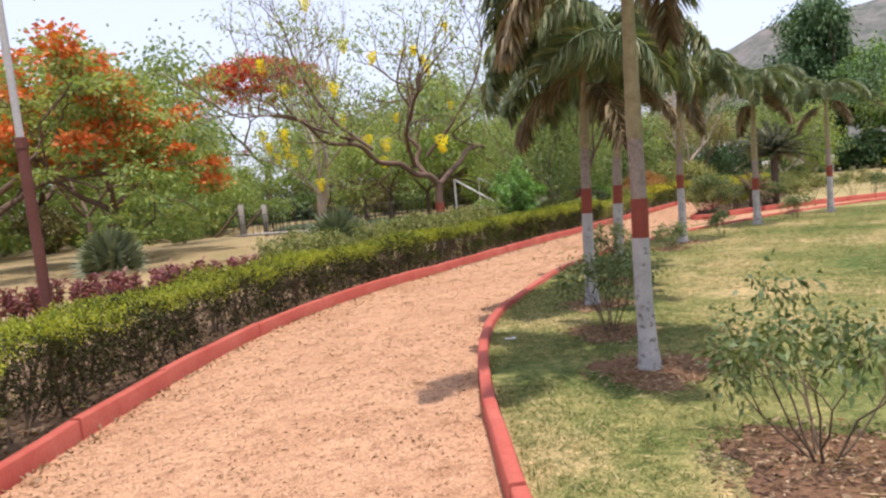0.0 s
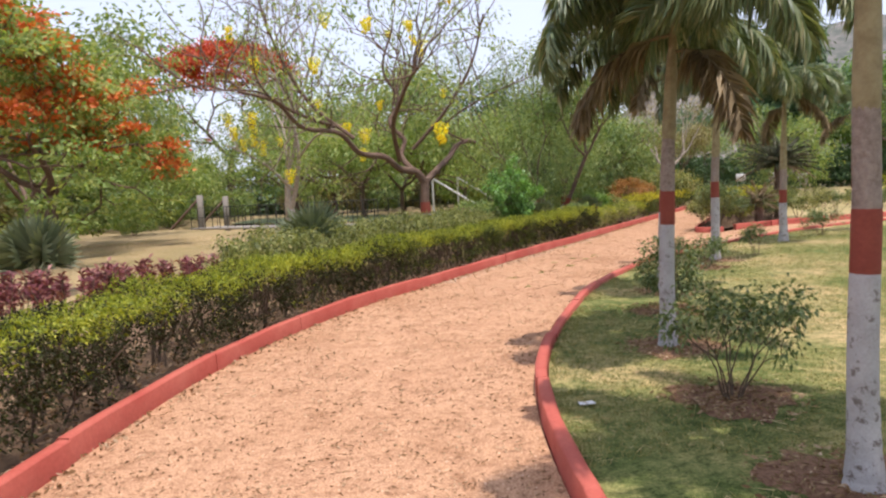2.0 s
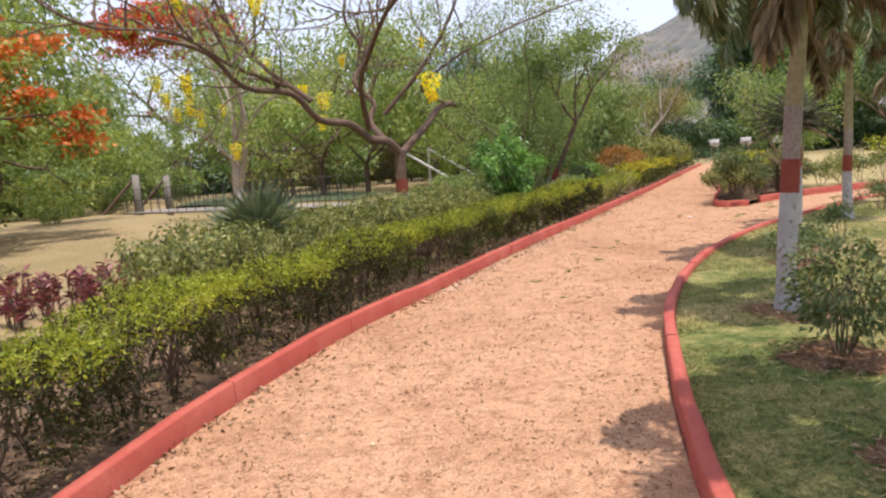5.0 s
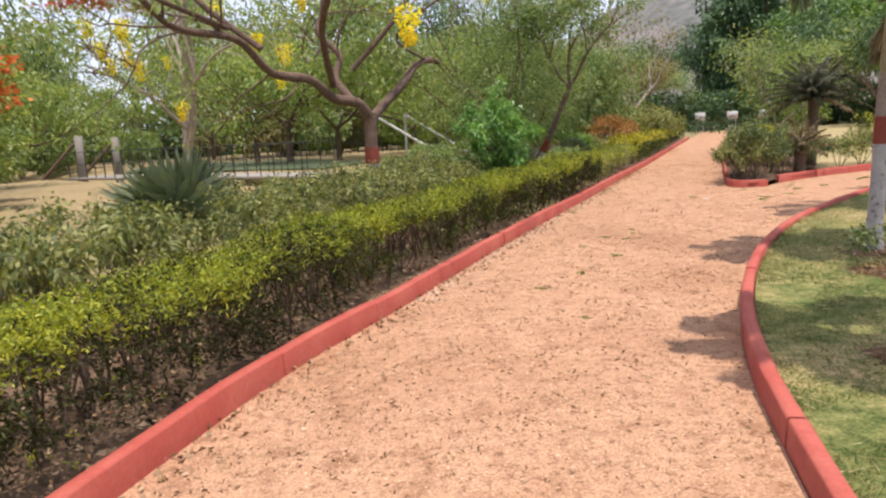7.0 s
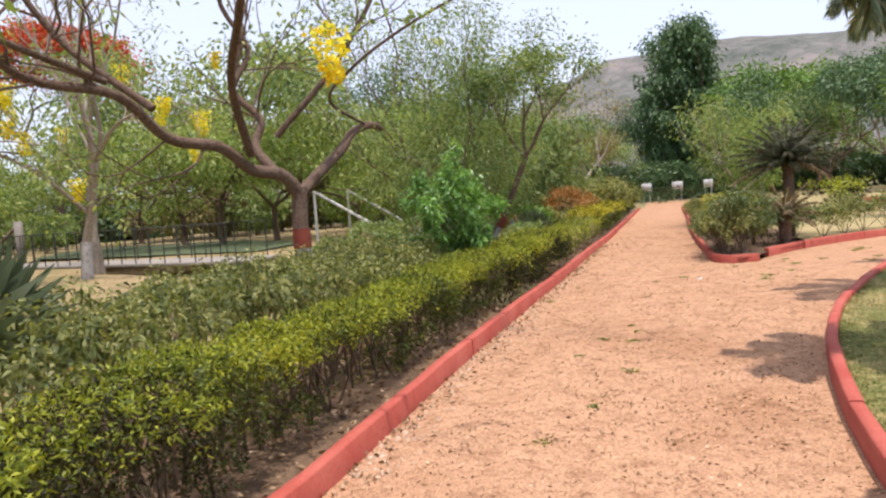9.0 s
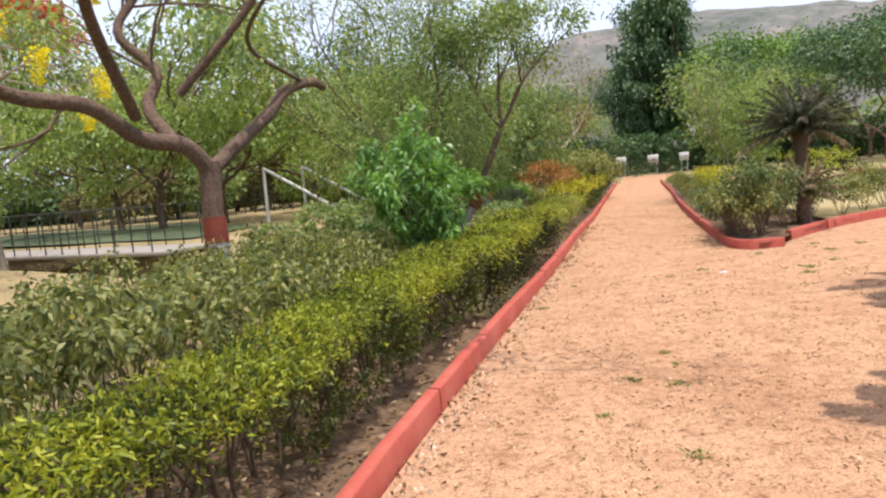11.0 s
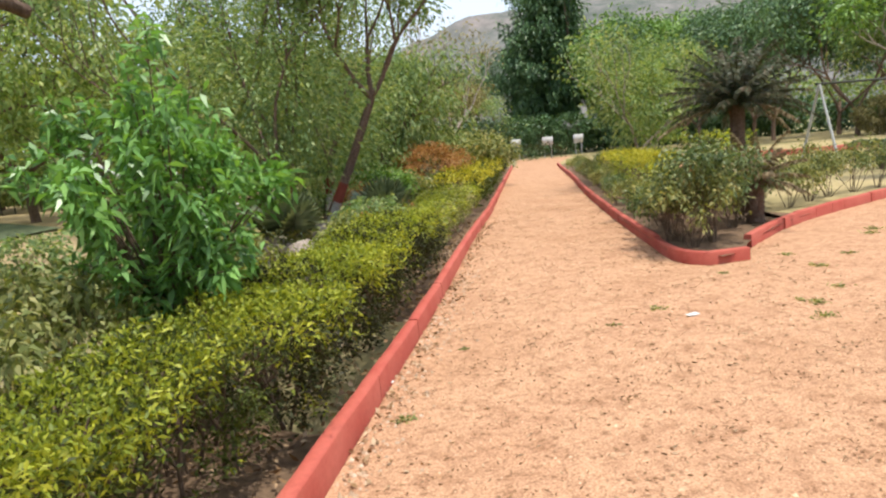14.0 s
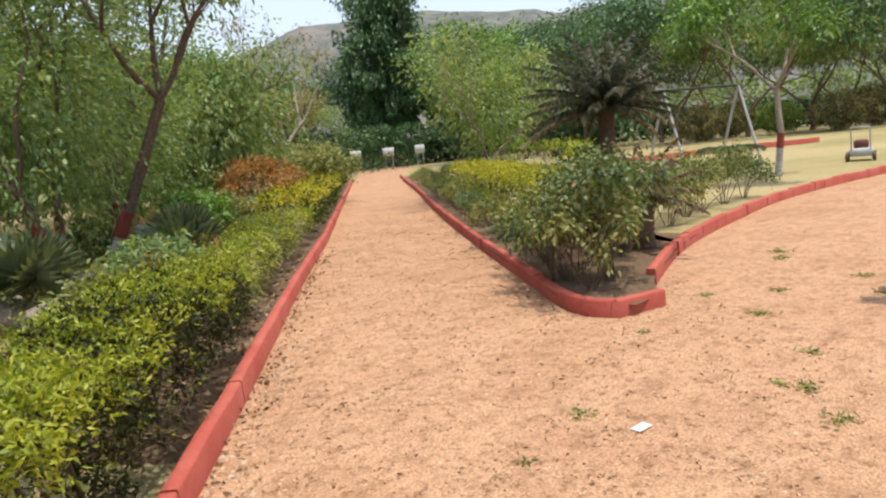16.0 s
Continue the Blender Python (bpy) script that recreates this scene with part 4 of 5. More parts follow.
part("upper_pole", s, GREYMETAL, pl, "pale grey upper pole", smooth=True)
s = Soup()
s.tube([(-0.03, 0, 2.22), (-0.03, 0, 2.32)], [0.058, 0.058], 12)
part("collar", s, MAROON, lower)


def fan_palm(x, y, stem, size, n, label):
    z = gz(x, y)
    owner = thing("fan_palm", x, y, z, label, "palm")
    s = Soup()
    s.tube([(0, 0, -0.05), (0.01, 0, stem * 0.6), (0, 0, stem)], [0.06, 0.05, 0.06], 8)
    part("trunk", s, BARK, owner)
    for i in range(n):
        a = i * 2.4 + rng.normal(0, 0.2)
        el = rng.uniform(0.6, 1.4)
        d = np.array([math.cos(a) * math.cos(el), math.sin(a) * math.cos(el), math.sin(el)])
        st = np.array([0, 0, stem])
        tip = st + d * size * 0.42
        s = Soup()
        s.tube([st, (st + tip) / 2 + np.array([0, 0, 0.02]), tip], [0.011, 0.009, 0.007], 5, False)
        side = unit(np.cross(d, (0, 0, 1.0)))
        upv = np.cross(side, d)
        k = 22
        for j in range(k):
            b = (j / (k - 1) - 0.5) * 3.6
            w = unit(d * math.cos(b) + side * math.sin(b) + upv * 0.22 * math.cos(b * 1.5))
            L = size * (0.56 + 0.06 * math.cos(b))
            q = unit(np.cross(w, upv))
            mid = tip + w * L * 0.5
            s.add([tip, mid + q * 0.046 + upv * 0.016, tip + w * L - upv * 0.05 * rng.uniform(0, 1), mid - q * 0.046 - upv * 0.004], [[0, 1, 2, 3]])
        part("fan_leaf", s, FAN, owner)
    return owner


fan_palm(-2.1, 13.95, 0.45, 0.95, 8, "grey-green fan palm with stiff pleated leaves behind the hedge")
fan_palm(-6.1, 12.6, 0.25, 1.0, 12, "grey-green fan palm with stiff pleated leaves on the bank")
fan_palm(5.9, 25.6, 0.25, 0.8, 11, "low green fan palm under the thin trees")
fan_palm(4.0, 24.6, 0.25, 0.8, 11, "dark green fan palm under the thin trees")

CORD = []
# cordylines, then a loose row of olive shrubs, behind the hedge
for i in range(54):
    q = np.array([-6.9, 9.6]) + np.array([3.6, 4.1]) * (i / 53) + np.array([-0.75, 0.66]) * rng.uniform(-0.5, 0.5) + rng.normal(0, 0.05, 2)
    if i < 5:
        ow = thing("cordyline", q[0], q[1], gz(*q), "reddish-purple cordyline with upright leaves behind the hedge", "shrub", "cordylines behind the hedge")
        st, lv = Soup(), Soup()
        for _ in range(4):
            h = rng.uniform(0.35, 0.62)
            f = np.array([*rng.normal(0, 0.07, 2), -0.03])
            tp = f + np.array([*rng.normal(0, 0.06, 2), h])
            st.tube([f, (f + tp) / 2 + np.array([*rng.normal(0, 0.02, 2), 0]), tp], [0.008, 0.007, 0.006], 5)
            k = 26
            t = rng.uniform(0.3, 1.0, k)[:, None]
            a = rng.uniform(0, 6.28, k)
            w = np.column_stack([np.cos(a), np.sin(a), rng.uniform(0.3, 1.6, k)])
            lv.leaves(f + (tp - f) * t, w, rng.uniform(0.10, 0.17, k), 0.035, 0.3, 0.25)
        tagged(part("branchwork", st, TWIG, ow), kind="stuff")
        part("foliage", lv, CORDY, ow)
        CORD.append(ow)
    else:
        copy_thing(CORD[i % 5], pose(q[0], q[1], gz(*q), 0, 0, rng.uniform(0, 360)))

OL = []
for i in range(56):
    u = along_left(11.0) + i * 0.2 + rng.normal(0, 0.05)
    p, m = upon(LEFT, u)
    q = p + m * (1.42 + (0.0, 0.4, 0.8, 1.2)[i % 4] + rng.normal(0, 0.1))
    if i < 6:
        OL.append(bush("olive_shrub", q[0], q[1], gz(*q), "loose olive-green shrub with curled leaves behind the hedge", rng.uniform(0.8, 1.02), 0.5, OLIVE, 900, 0.06, 6, "shrub", "olive shrubs behind the hedge", lw=0.45, clump=0.075, droop=0.35))
    else:
        copy_thing(OL[i % 6], pose(q[0], q[1], gz(*q), 0, 0, rng.uniform(0, 360)) )

# glossy green shrub
def glossy_shrub(x, y, height, width):
    """Several bare stems and a loose crown of leafy sprays with hanging pointed leaves."""
    ow = thing("glossy_shrub", x, y, gz(x, y), "tall glossy-leaved bright green shrub behind the hedge", "shrub")
    st, lv = Soup(), Soup()
    c0 = np.array([0, 0, height * 0.62])
    for i in range(95):
        d = unit(rng.normal(size=3))
        r = rng.uniform(0.35, 1.0) ** 0.6 * (0.85 + 0.45 * noise.noise((d[0] * 2.3, d[1] * 2.3, d[2] * 2.3 + 4)))
        tip = c0 + d * r * np.array([width / 2, width / 2, height * 0.42])
        foot = np.array([*rng.normal(0, 0.04, 2), -0.05])
        fork = foot * 0.6 + np.array([d[0] * 0.12, d[1] * 0.12, height * 0.32])
        if i % 9 == 0:
            st.tube([foot, (foot + fork) / 2 + np.array([*rng.normal(0, 0.02, 2), 0]), fork], [0.024, 0.02, 0.015], 6, False)
        st.tube([fork, fork * 0.45 + tip * 0.55 + np.array([0, 0, 0.06]), tip], [0.009, 0.006, 0.003], 4, False)
        k = int(rng.integers(46, 72))
        t = rng.uniform(0.0, 1.0, (k, 1))
        out = unit(tip - fork)
        q = tip - out * t * 0.24 + rng.normal(0, 0.035, (k, 3))
        w = unit(out * 0.5 + rng.normal(0, 0.7, (k, 3)) + np.array([0, 0, -0.25]))
        lv.leaves(q, w, rng.uniform(0.075, 0.13, k), rng.uniform(0.026, 0.038, k), 0.25, 0.3)
    tagged(part("branchwork", st, TWIG, ow, "thin brown stems"), kind="stuff")
    part("foliage", lv, GLOSSY, ow)


glossy_shrub(2.2, 18.85, 2.35, 1.65)


# ---- flowering trees on the bank ----
def limb(s, pts, r0, r1, sides=8):
    p = smooth3(pts)
    s.tube(p, np.linspace(r0, r1, len(p)), sides)
    return p


def smooth3(pts, k=6):
    p = np.asarray(pts, float)
    ext = np.vstack([2 * p[0] - p[1], p, 2 * p[-1] - p[-2]])
    out = []
    for i in range(1, len(ext) - 2):
        a, b, c, d = ext[i - 1:i + 3]
        t = np.linspace(0, 1, k, endpoint=False)[:, None]
        out.append(0.5 * ((2 * b) + (c - a) * t + (2 * a - 5 * b + 4 * c - d) * t ** 2 + (3 * b - a - 3 * c + d) * t ** 3))
    return np.vstack(out + [p[-1:]])


def twigs_from(s, line, n, length, radius, tips, depth=2):
    for i in range(n):
        k = int(rng.integers(len(line) // 3, len(line)))
        d = unit(line[min(k + 1, len(line) - 1)] - line[k - 1] + 1e-6)
        w = unit(d * 0.5 + rng.normal(0, 0.6, 3) + np.array([0, 0, 0.55]))
        branches(s, line[k], w, length * rng.uniform(0.7, 1.2), radius, depth, tips, 0.6, 0.12, (2, 3), 0.72, 0.2, 5)


def raceme(parent, at, size):
    """A hanging bunch of yellow blossom."""
    s = Soup()
    n = int(330 * size)
    t = rng.uniform(0, 1, n)
    r = 0.25 * size * (1 - 0.6 * t)
    a = rng.uniform(0, 6.28, n)
    q = np.asarray(at) + np.column_stack([r * np.cos(a) * rng.uniform(0.2, 1, n), r * np.sin(a) * rng.uniform(0.2, 1, n), -t * 0.5 * size])
    s.leaves(q, rng.normal(size=(n, 3)), rng.uniform(0.03, 0.055, n), 0.036, 0.3, 0.1)
    part("blossom", s, YELLOW, parent, "hanging bunch of yellow blossom")


CX, CY = 0.05, 19.1
CZ = gz(CX, CY)
cas = thing("cassia_tree", CX, CY, CZ, "spreading half-bare tree with yellow blossom and painted trunk foot", "tree")
s, tips = Soup(), []
limb(s, [(0.02, 0.05, -0.15), (0, 0, 0.3), (-0.03, 0, 1.0), (0.0, 0, 1.75)], 0.128, 0.112, 12)
a = limb(s, [(0, 0, 1.65), (-0.22, -0.18, 1.92), (-0.6, -0.42, 2.0), (-0.95, -0.8, 2.28), (-1.5, -1.2, 2.38), (-1.9, -1.8, 2.8), (-2.6, -2.4, 2.9), (-3.0, -3.1, 3.35), (-3.6, -3.7, 3.5)], 0.10, 0.03)
b = limb(s, [(0.02, 0, 1.66), (0.32, 0.3, 1.95), (0.7, 0.75, 2.3), (0.92, 1.0, 2.58), (1.25, 1.3, 2.72), (1.45, 1.5, 2.68)], 0.085, 0.055)
c = limb(s, [(-0.3, -0.2, 1.95), (-0.55, 0.1, 2.35), (-0.45, 0.3, 2.75), (-0.8, 0.4, 3.2), (-0.55, 0.6, 3.8), (-0.9, 0.7, 4.6), (-0.6, 0.6, 5.6)], 0.075, 0.025)
d = limb(s, [(1.2, 1.25, 2.7), (0.55, 0.2, 2.95), (0.7, -1.3, 3.1), (1.3, -2.6, 3.35), (2.2, -3.6, 3.6), (3.3, -4.3, 3.8)], 0.028, 0.007)
e = limb(s, [(-0.6, -0.5, 2.2), (-0.7, -1.6, 2.9), (-0.5, -3.0, 3.3), (-0.3, -4.6, 3.5), (-0.2, -6.0, 3.4)], 0.06, 0.02)
f = limb(s, [(-1.6, -1.4, 2.7), (-2.6, -1.2, 3.6), (-3.2, -1.6, 4.8), (-3.5, -1.9, 6.0)], 0.05, 0.02)
h = limb(s, [(-0.25, 0.3, 2.5), (0.6, 0.1, 3.4), (1.3, 0.0, 4.5), (1.6, -0.4, 5.6)], 0.05, 0.02)
g2 = limb(s, [(-2.0, -1.8, 2.95), (-2.6, -3.4, 3.1), (-3.0, -4.8, 3.3), (-3.6, -5.9, 3.2)], 0.04, 0.012)
for ln in (a, c, e, f, h, g2):
    twigs_from(s, ln, 12, 1.0, 0.018, tips)
twigs_from(s, d, 6, 0.6, 0.008, tips)
part("trunk", s, BARK, cas, smooth=True)
s = Soup()
leaf_cloud(s, tips, 5500, 0.22, 0.09, 0.04, 0.7, 0.3)
part("crown", s, FERNY, cas, "sparse light green young leaves")
for z0, z1, mt, nm, lb in ((-0.02, 0.88, WHITEWASH, "whitewash_band", "whitewashed trunk foot"), (0.88, 1.16, REDBAND, "red_band", "red oxide band")):
    s = Soup()
    s.tube([(-0.02 * q, 0, q) for q in np.linspace(z0, z1, 5)], np.linspace(0.131, 0.126, 5), 12, False)
    part(nm, s, mt, cas, lb, smooth=True)
raceme(cas, (0.14, -5.42, 2.56), 0.68)
for t in [v[0] for v in tips if v[0][2] > 2.9][::37][:13]:
    raceme(cas, t, rng.uniform(0.35, 0.7))

c2 = thing("cassia_tree", -4.15, 24.2, gz(-4.15, 24.2), "slender leaning tree with yellow blossom and whitewashed foot", "tree")
s, tips = Soup(), []
a = limb(s, [(0, 0, -0.1), (0.05, 0, 0.7), (0.3, -0.2, 1.6), (0.45, -0.4, 2.6), (0.35, -0.6, 3.8), (0.6, -0.6, 5.4)], 0.11, 0.025)
b = limb(s, [(0.2, -0.1, 1.3), (-0.6, -0.6, 2.2), (-1.6, -1.2, 2.8)], 0.05, 0.02)
c = limb(s, [(0.4, -0.3, 2.3), (1.1, -1.2, 2.9), (2.0, -1.8, 3.2)], 0.045, 0.015)
for ln in (a, b, c):
    twigs_from(s, ln, 9, 0.8, 0.015, tips)
part("trunk", s, PALEBARK, c2, smooth=True)
s = Soup()
leaf_cloud(s, tips, 2600, 0.22, 0.085, 0.04, 0.8, 0.3)
part("crown", s, FERNY, c2)
s = Soup()
s.tube([(0, 0, -0.02), (0.05, 0, 0.75)], [0.125, 0.11], 10, False)
part("whitewash_band", s, WHITEWASH, c2)
for k in range(18):
    t = tips[int(rng.integers(len(tips)))][0]
    if t[2] < 4.2:
        raceme(c2, t, rng.uniform(0.5, 0.95))


def flame(x, y, height, trunk_h, r, label, n, nf, fm, spread=0.95, lean=(0, 0)):
    return tree("flame_tree", x, y, gz(x, y), label, height, trunk_h, r, 4, FERNY, n, 0.5, 0.15, BARK, spread, 0.04, lean, (2, 3), 0.25, (fm, nf, 0.34, 0.15, "clusters of orange-red flowers"), "tree", "", False, 0.76, 0.1)


flame(-9.6, 20.2, 6.2, 1.5, 0.17, "spreading flame tree in orange flower", 14000, 8500, FLAME)
flame(-12.0, 17.0, 6.6, 1.4, 0.17, "leaning flame tree in orange flower", 13000, 8500, FLAME, lean=(0.5, 0.2))
red = flame(-13.3, 55.0, 11.5, 4.5, 0.3, "tall flat-topped flame tree in red flower", 5000, 1500, REDFLAME)
s = Soup()
for i in range(110):
    a_, r_ = rng.uniform(0, 6.28), 5.0 * math.sqrt(rng.uniform())
    k = 95
    q = np.array([r_ * math.cos(a_), r_ * math.sin(a_), 12.6 - 0.075 * r_ * r_ + rng.normal(0, 0.25)]) + rng.normal(0, 1, (k, 3)) * (0.5, 0.5, 0.16)
    s.leaves(q, rng.normal(size=(k, 3)), rng.uniform(0.2, 0.36, k), 0.2, 0.3, 0.1)
tagged(part("blossom", s, REDFLAME, red, "flat top of dense red flowers"), kind="stuff")
flame(-19.0, 33.0, 8.0, 2.4, 0.25, "spreading flame tree in orange flower", 8000, 7000, FLAME)
bush("flame_shrub", -10.7, 28.4, gz(-10.7, 28.4), "low shrub with orange flowers at the lawn edge", 1.0, 2.0, FERNY, 2600, 0.1, 9, spread=0.5, body=True)

# thin trees and shrubs beyond the glossy shrub
for x, y, h, ln, n in ((4.55, 26.2, 6.0, (-0.3, 0.1), 3000), (4.75, 27.6, 5.6, (0.1, 0.1), 2600), (6.3, 30.5, 5.2, (0.1, 0.2), 2400), (3.4, 27.8, 5.4, (0.0, 0.2), 2600), (5.7, 28.9, 4.6, (0.2, 0.0), 2400)):
    tree("thin_tree", x, y, gz(x, y), "thin many-branched tree with small olive leaves and painted foot", h, 1.3, 0.055, 3, WOODS, n * 3, 0.4, 0.09, BARK, 0.36, 0.35, ln, (2, 3), 0.9, None, "tree", "thin trees by the path", True, 0.78, mass=(1.85, 2.2, h * 0.48))
tree("leaning_tree", 5.15, 26.9, gz(5.15, 26.9), "leaning dark-limbed tree with sparse leaves and painted foot", 5.0, 2.4, 0.08, 3, WOODS, 5200, 0.34, 0.11, BARK, 0.5, 0.22, (0.93, -0.68), (2, 3), 0.8, None, "tree", "", True, 0.76)
tree("mango_tree", 8.8, 33.4, gz(8.8, 33.4), "rounded leafy tree with dark shade beneath", 4.2, 1.0, 0.11, 3, WOODS, 13000, 0.42, 0.13, BARK, 0.6, 0.15, (0, 0), (2, 3), 0.8, None, "tree", droop=0.4, mass=(2.3, 1.9, 2.5))
bush("orange_bush", 9.35, 31.4, 0.1, "rounded shrub with rusty orange leaves beside the hedge", 1.65, 2.4, ORANGELEAF, 8500, 0.07, 11, spread=0.3, body=True)
bush("wispy_shrub", 12.6, 35.8, 0.1, "tall wispy grey-green shrub by the path", 2.0, 2.6, OLIVE, 5200, 0.12, 10, clump=0.3)
bush("rusty_shrub", 6.2, 27.2, 0.1, "low rust-tinged shrub behind the hedge", 0.8, 1.3, ORANGELEAF, 1100, 0.08, 8)
bush("green_shrub", 6.9, 28.6, 0.1, "bright green leafy shrub under the trees", 1.0, 1.6, WOODS_BRIGHT, 2400, 0.11, 8)
bush("low_shrub", 4.6, 22.9, 0.1, "low straggly shrub with brownish leaves behind the hedge", 0.6, 0.9, OLIVE, 800, 0.07, 7)
bush("low_shrub", 5.5, 24.3, 0.1, "low straggly shrub with brownish leaves behind the hedge", 0.6, 0.9, ORANGELEAF, 600, 0.07, 7)

LOW = [bush("low_shrub", 4.2, 22.2, 0.1, "low bushy shrub with mixed green leaves behind the hedge", 0.75, 0.9, (OLIVE, WOODS, ROSELEAF)[0], 1700, 0.07, 7, "shrub", "low shrubs behind the hedge", spread=0.5, body=True),
       bush("low_shrub", 5.0, 23.6, 0.1, "low bushy shrub with dusty green leaves behind the hedge", 0.85, 1.1, WOODS, 1900, 0.08, 7, "shrub", "low shrubs behind the hedge", spread=0.5, body=True),
       bush("low_shrub", 5.3, 25.0, 0.1, "low bushy shrub with rusty leaves behind the hedge", 0.65, 0.9, ROSELEAF, 1400, 0.07, 7, "shrub", "low shrubs behind the hedge", spread=0.5, body=True)]
for i in range(40):
    p, m = upon(LEFT, along_left(20.0) + i * 0.42)
    q = p + m * rng.uniform(1.5, 5.5)
    if math.hypot(q[0] - 2.2, q[1] - 18.85) > 1.2:
        copy_thing(LOW[i % 3], pose(q[0], q[1], gz(*q) - 0.02, 0, 0, rng.uniform(0, 360)) @ Matrix.Scale(rng.uniform(0.7, 1.35), 4))

def boulder(x, y, z, size, flat, label):
    """A rounded, lumpy stone, sunk a little."""
    s = Soup()
    nu, nv = 14, 9
    v = []
    for j in range(nv):
        for i in range(nu):
            a_, b_ = i * 6.2832 / nu, -1.5708 + 3.1416 * j / (nv - 1)
            d = np.array([math.cos(a_) * math.cos(b_), math.sin(a_) * math.cos(b_), math.sin(b_)])
            v.append(d * (1 + 0.22 * noise.noise((d[0] * 1.4 + x, d[1] * 1.4 + y, d[2] * 1.4))) * np.array([size, size * 0.8, size * flat]))
    s.add(v, [[j * nu + i, j * nu + (i + 1) % nu, (j + 1) * nu + (i + 1) % nu, (j + 1) * nu + i] for j in range(nv - 1) for i in range(nu)])
    ob = tagged(part("boulder", s, ROCK, smooth=True), label, "stone", "boulders under the thin trees")
    ob.matrix_basis = pose(x, y, z + size * flat * 0.55)


for x, y, sz, fl in ((4.15, 23.9, 0.34, 0.6), (3.75, 24.6, 0.42, 0.55), (5.0, 26.2, 0.45, 0.45)):
    boulder(x, y, gz(x, y), sz, fl, "pale rounded boulder under the thin trees")

# goal-like white frame and the bridge with its rails, on the far bank
gf = thing("goalpost", 0.85, 32.6, gz(0.85, 32.6), "white-painted steel goalpost with two slanting struts", "goalpost")
for nm, pts in (("post", [(0, 0, -0.1), (0, 0, 1.68)]), ("post", [(1.2, 0.9, -0.1), (1.2, 0.9, 1.68)]), ("strut", [(0, 0, 1.66), (2.4, -1.2, 0.02)]), ("strut", [(1.2, 0.9, 1.66), (3.6, -0.3, 0.02)])):
    s = Soup()
    s.tube(pts, [0.05, 0.05], 6)
    part(nm, s, WHITE, gf)

BZ = 0.4
br = thing("footbridge", -9.5, 33.2, BZ, "low concrete footbridge with green rails over a dry ditch", "bridge", turn=-40.3)
s = Soup()
box(s, (0, -0.7, -0.03), (11.4, 0.7, 0.05), 0.006)
part("deck", s, CONCRETE, br)
s = Soup()
box(s, (5.2, 0.2, -0.8), (8.9, 0.6, -0.13), 0.02)
part("culvert", s, ROCK, br, "dark rough stone under the deck")
for sd in (-0.66, 0.66):
    for i in range(22):
        s = Soup()
        s.tube([(0.1 + i * 0.52, sd, 0.05), (0.1 + i * 0.52, sd, 0.92)], [0.016, 0.016], 5)
        part("rail_post", s, GREENMETAL, br)
    for z in (0.5, 0.92):
        s = Soup()
        s.tube([(0.1, sd, z), (11.1, sd, z)], [0.009, 0.009], 5)
        part("rail", s, GREENMETAL, br)
for x, y in ((-9.4, 32.6), (-8.7, 34.2)):
    gp = thing("gate_post", x, y, gz(x, y), "square grey-white concrete post with slanting wooden braces", "post", "posts at the bridge")
    s = Soup()
    box(s, (-0.11, -0.11, -0.1), (0.11, 0.11, 1.7), 0.015)
    part("post", s, CONCRETE, gp)
    s = Soup()
    s.tube([(-0.05, 0, 1.55), (-1.7, 0.3, 0.0)], [0.06, 0.06], 5)
    part("brace", s, BARK, gp, "dark wooden brace")
area("lawn_green", [(-9.0, 35.5), (-4.5, 31.2), (-1.0, 28.6), (0.5, 31.5), (-2, 38), (-9, 42)], 0.47, WATER, "dull green turf behind the bridge rails", "lawn")
fn = thing("fence", -10, 43.5, gz(-6, 43.5), "thin metal fence behind the green turf", "fence")
for i in range(46):
    s = Soup()
    s.tube([(i * 0.42, 0, 0), (i * 0.42, 0, 1.25)], [0.02, 0.02], 4)
    part("fence_post", s, GREENMETAL, fn)
for z in (0.6, 1.2):
    s = Soup()
    s.tube([(0, 0, z), (18.9, 0, z)], [0.015, 0.015], 4)
    part("rail", s, GREENMETAL, fn)

# ---- flower bed at the fork ----
bush("rose_bush", 8.25, 20.55, 0.08, "tall leafy rose bush at the tip of the flower bed", 1.15, 0.62, ROSELEAF, 3600, 0.06, 10, "rose bush", "roses in the flower bed", clump=0.13)
bush("rose_bush", 8.0, 21.0, 0.08, "leafy rose bush in the flower bed", 0.75, 0.5, OLIVE, 2000, 0.05, 8, "rose bush", "roses in the flower bed")
BEDB = []
for i in range(40):
    u = 0.8 + i * 0.5
    p, m = upon(BED_L[::-1], u)
    q = p - m * (rng.uniform(0.25, 0.45) if i < 5 or i % 2 else rng.uniform(1.4, 2.1))
    if i < 5:
        BEDB.append(bush("bed_shrub", q[0], q[1], 0.08, "small grey-green flowering shrub in the bed", rng.uniform(0.65, 0.95), 0.65, (OLIVE, ROSELEAF)[i % 2], 1400, 0.055, 7, "shrub", "small shrubs in the flower bed", clump=0.1))
    else:
        copy_thing(BEDB[i % 5], pose(q[0], q[1], 0.08, 0, 0, rng.uniform(0, 360)) @ Matrix.Scale(0.75 if i % 2 else 1.0, 4))
for i in range(9):
    p, m = upon(BED_R, 1.0 + i * 0.75)
    q = p + m * rng.uniform(0.4, 0.9)
    copy_thing(BEDB[i % 5], pose(q[0], q[1], 0.08, 0, 0, rng.uniform(0, 360)))
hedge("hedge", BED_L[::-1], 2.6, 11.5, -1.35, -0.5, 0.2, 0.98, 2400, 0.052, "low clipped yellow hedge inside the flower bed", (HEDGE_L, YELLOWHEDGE))


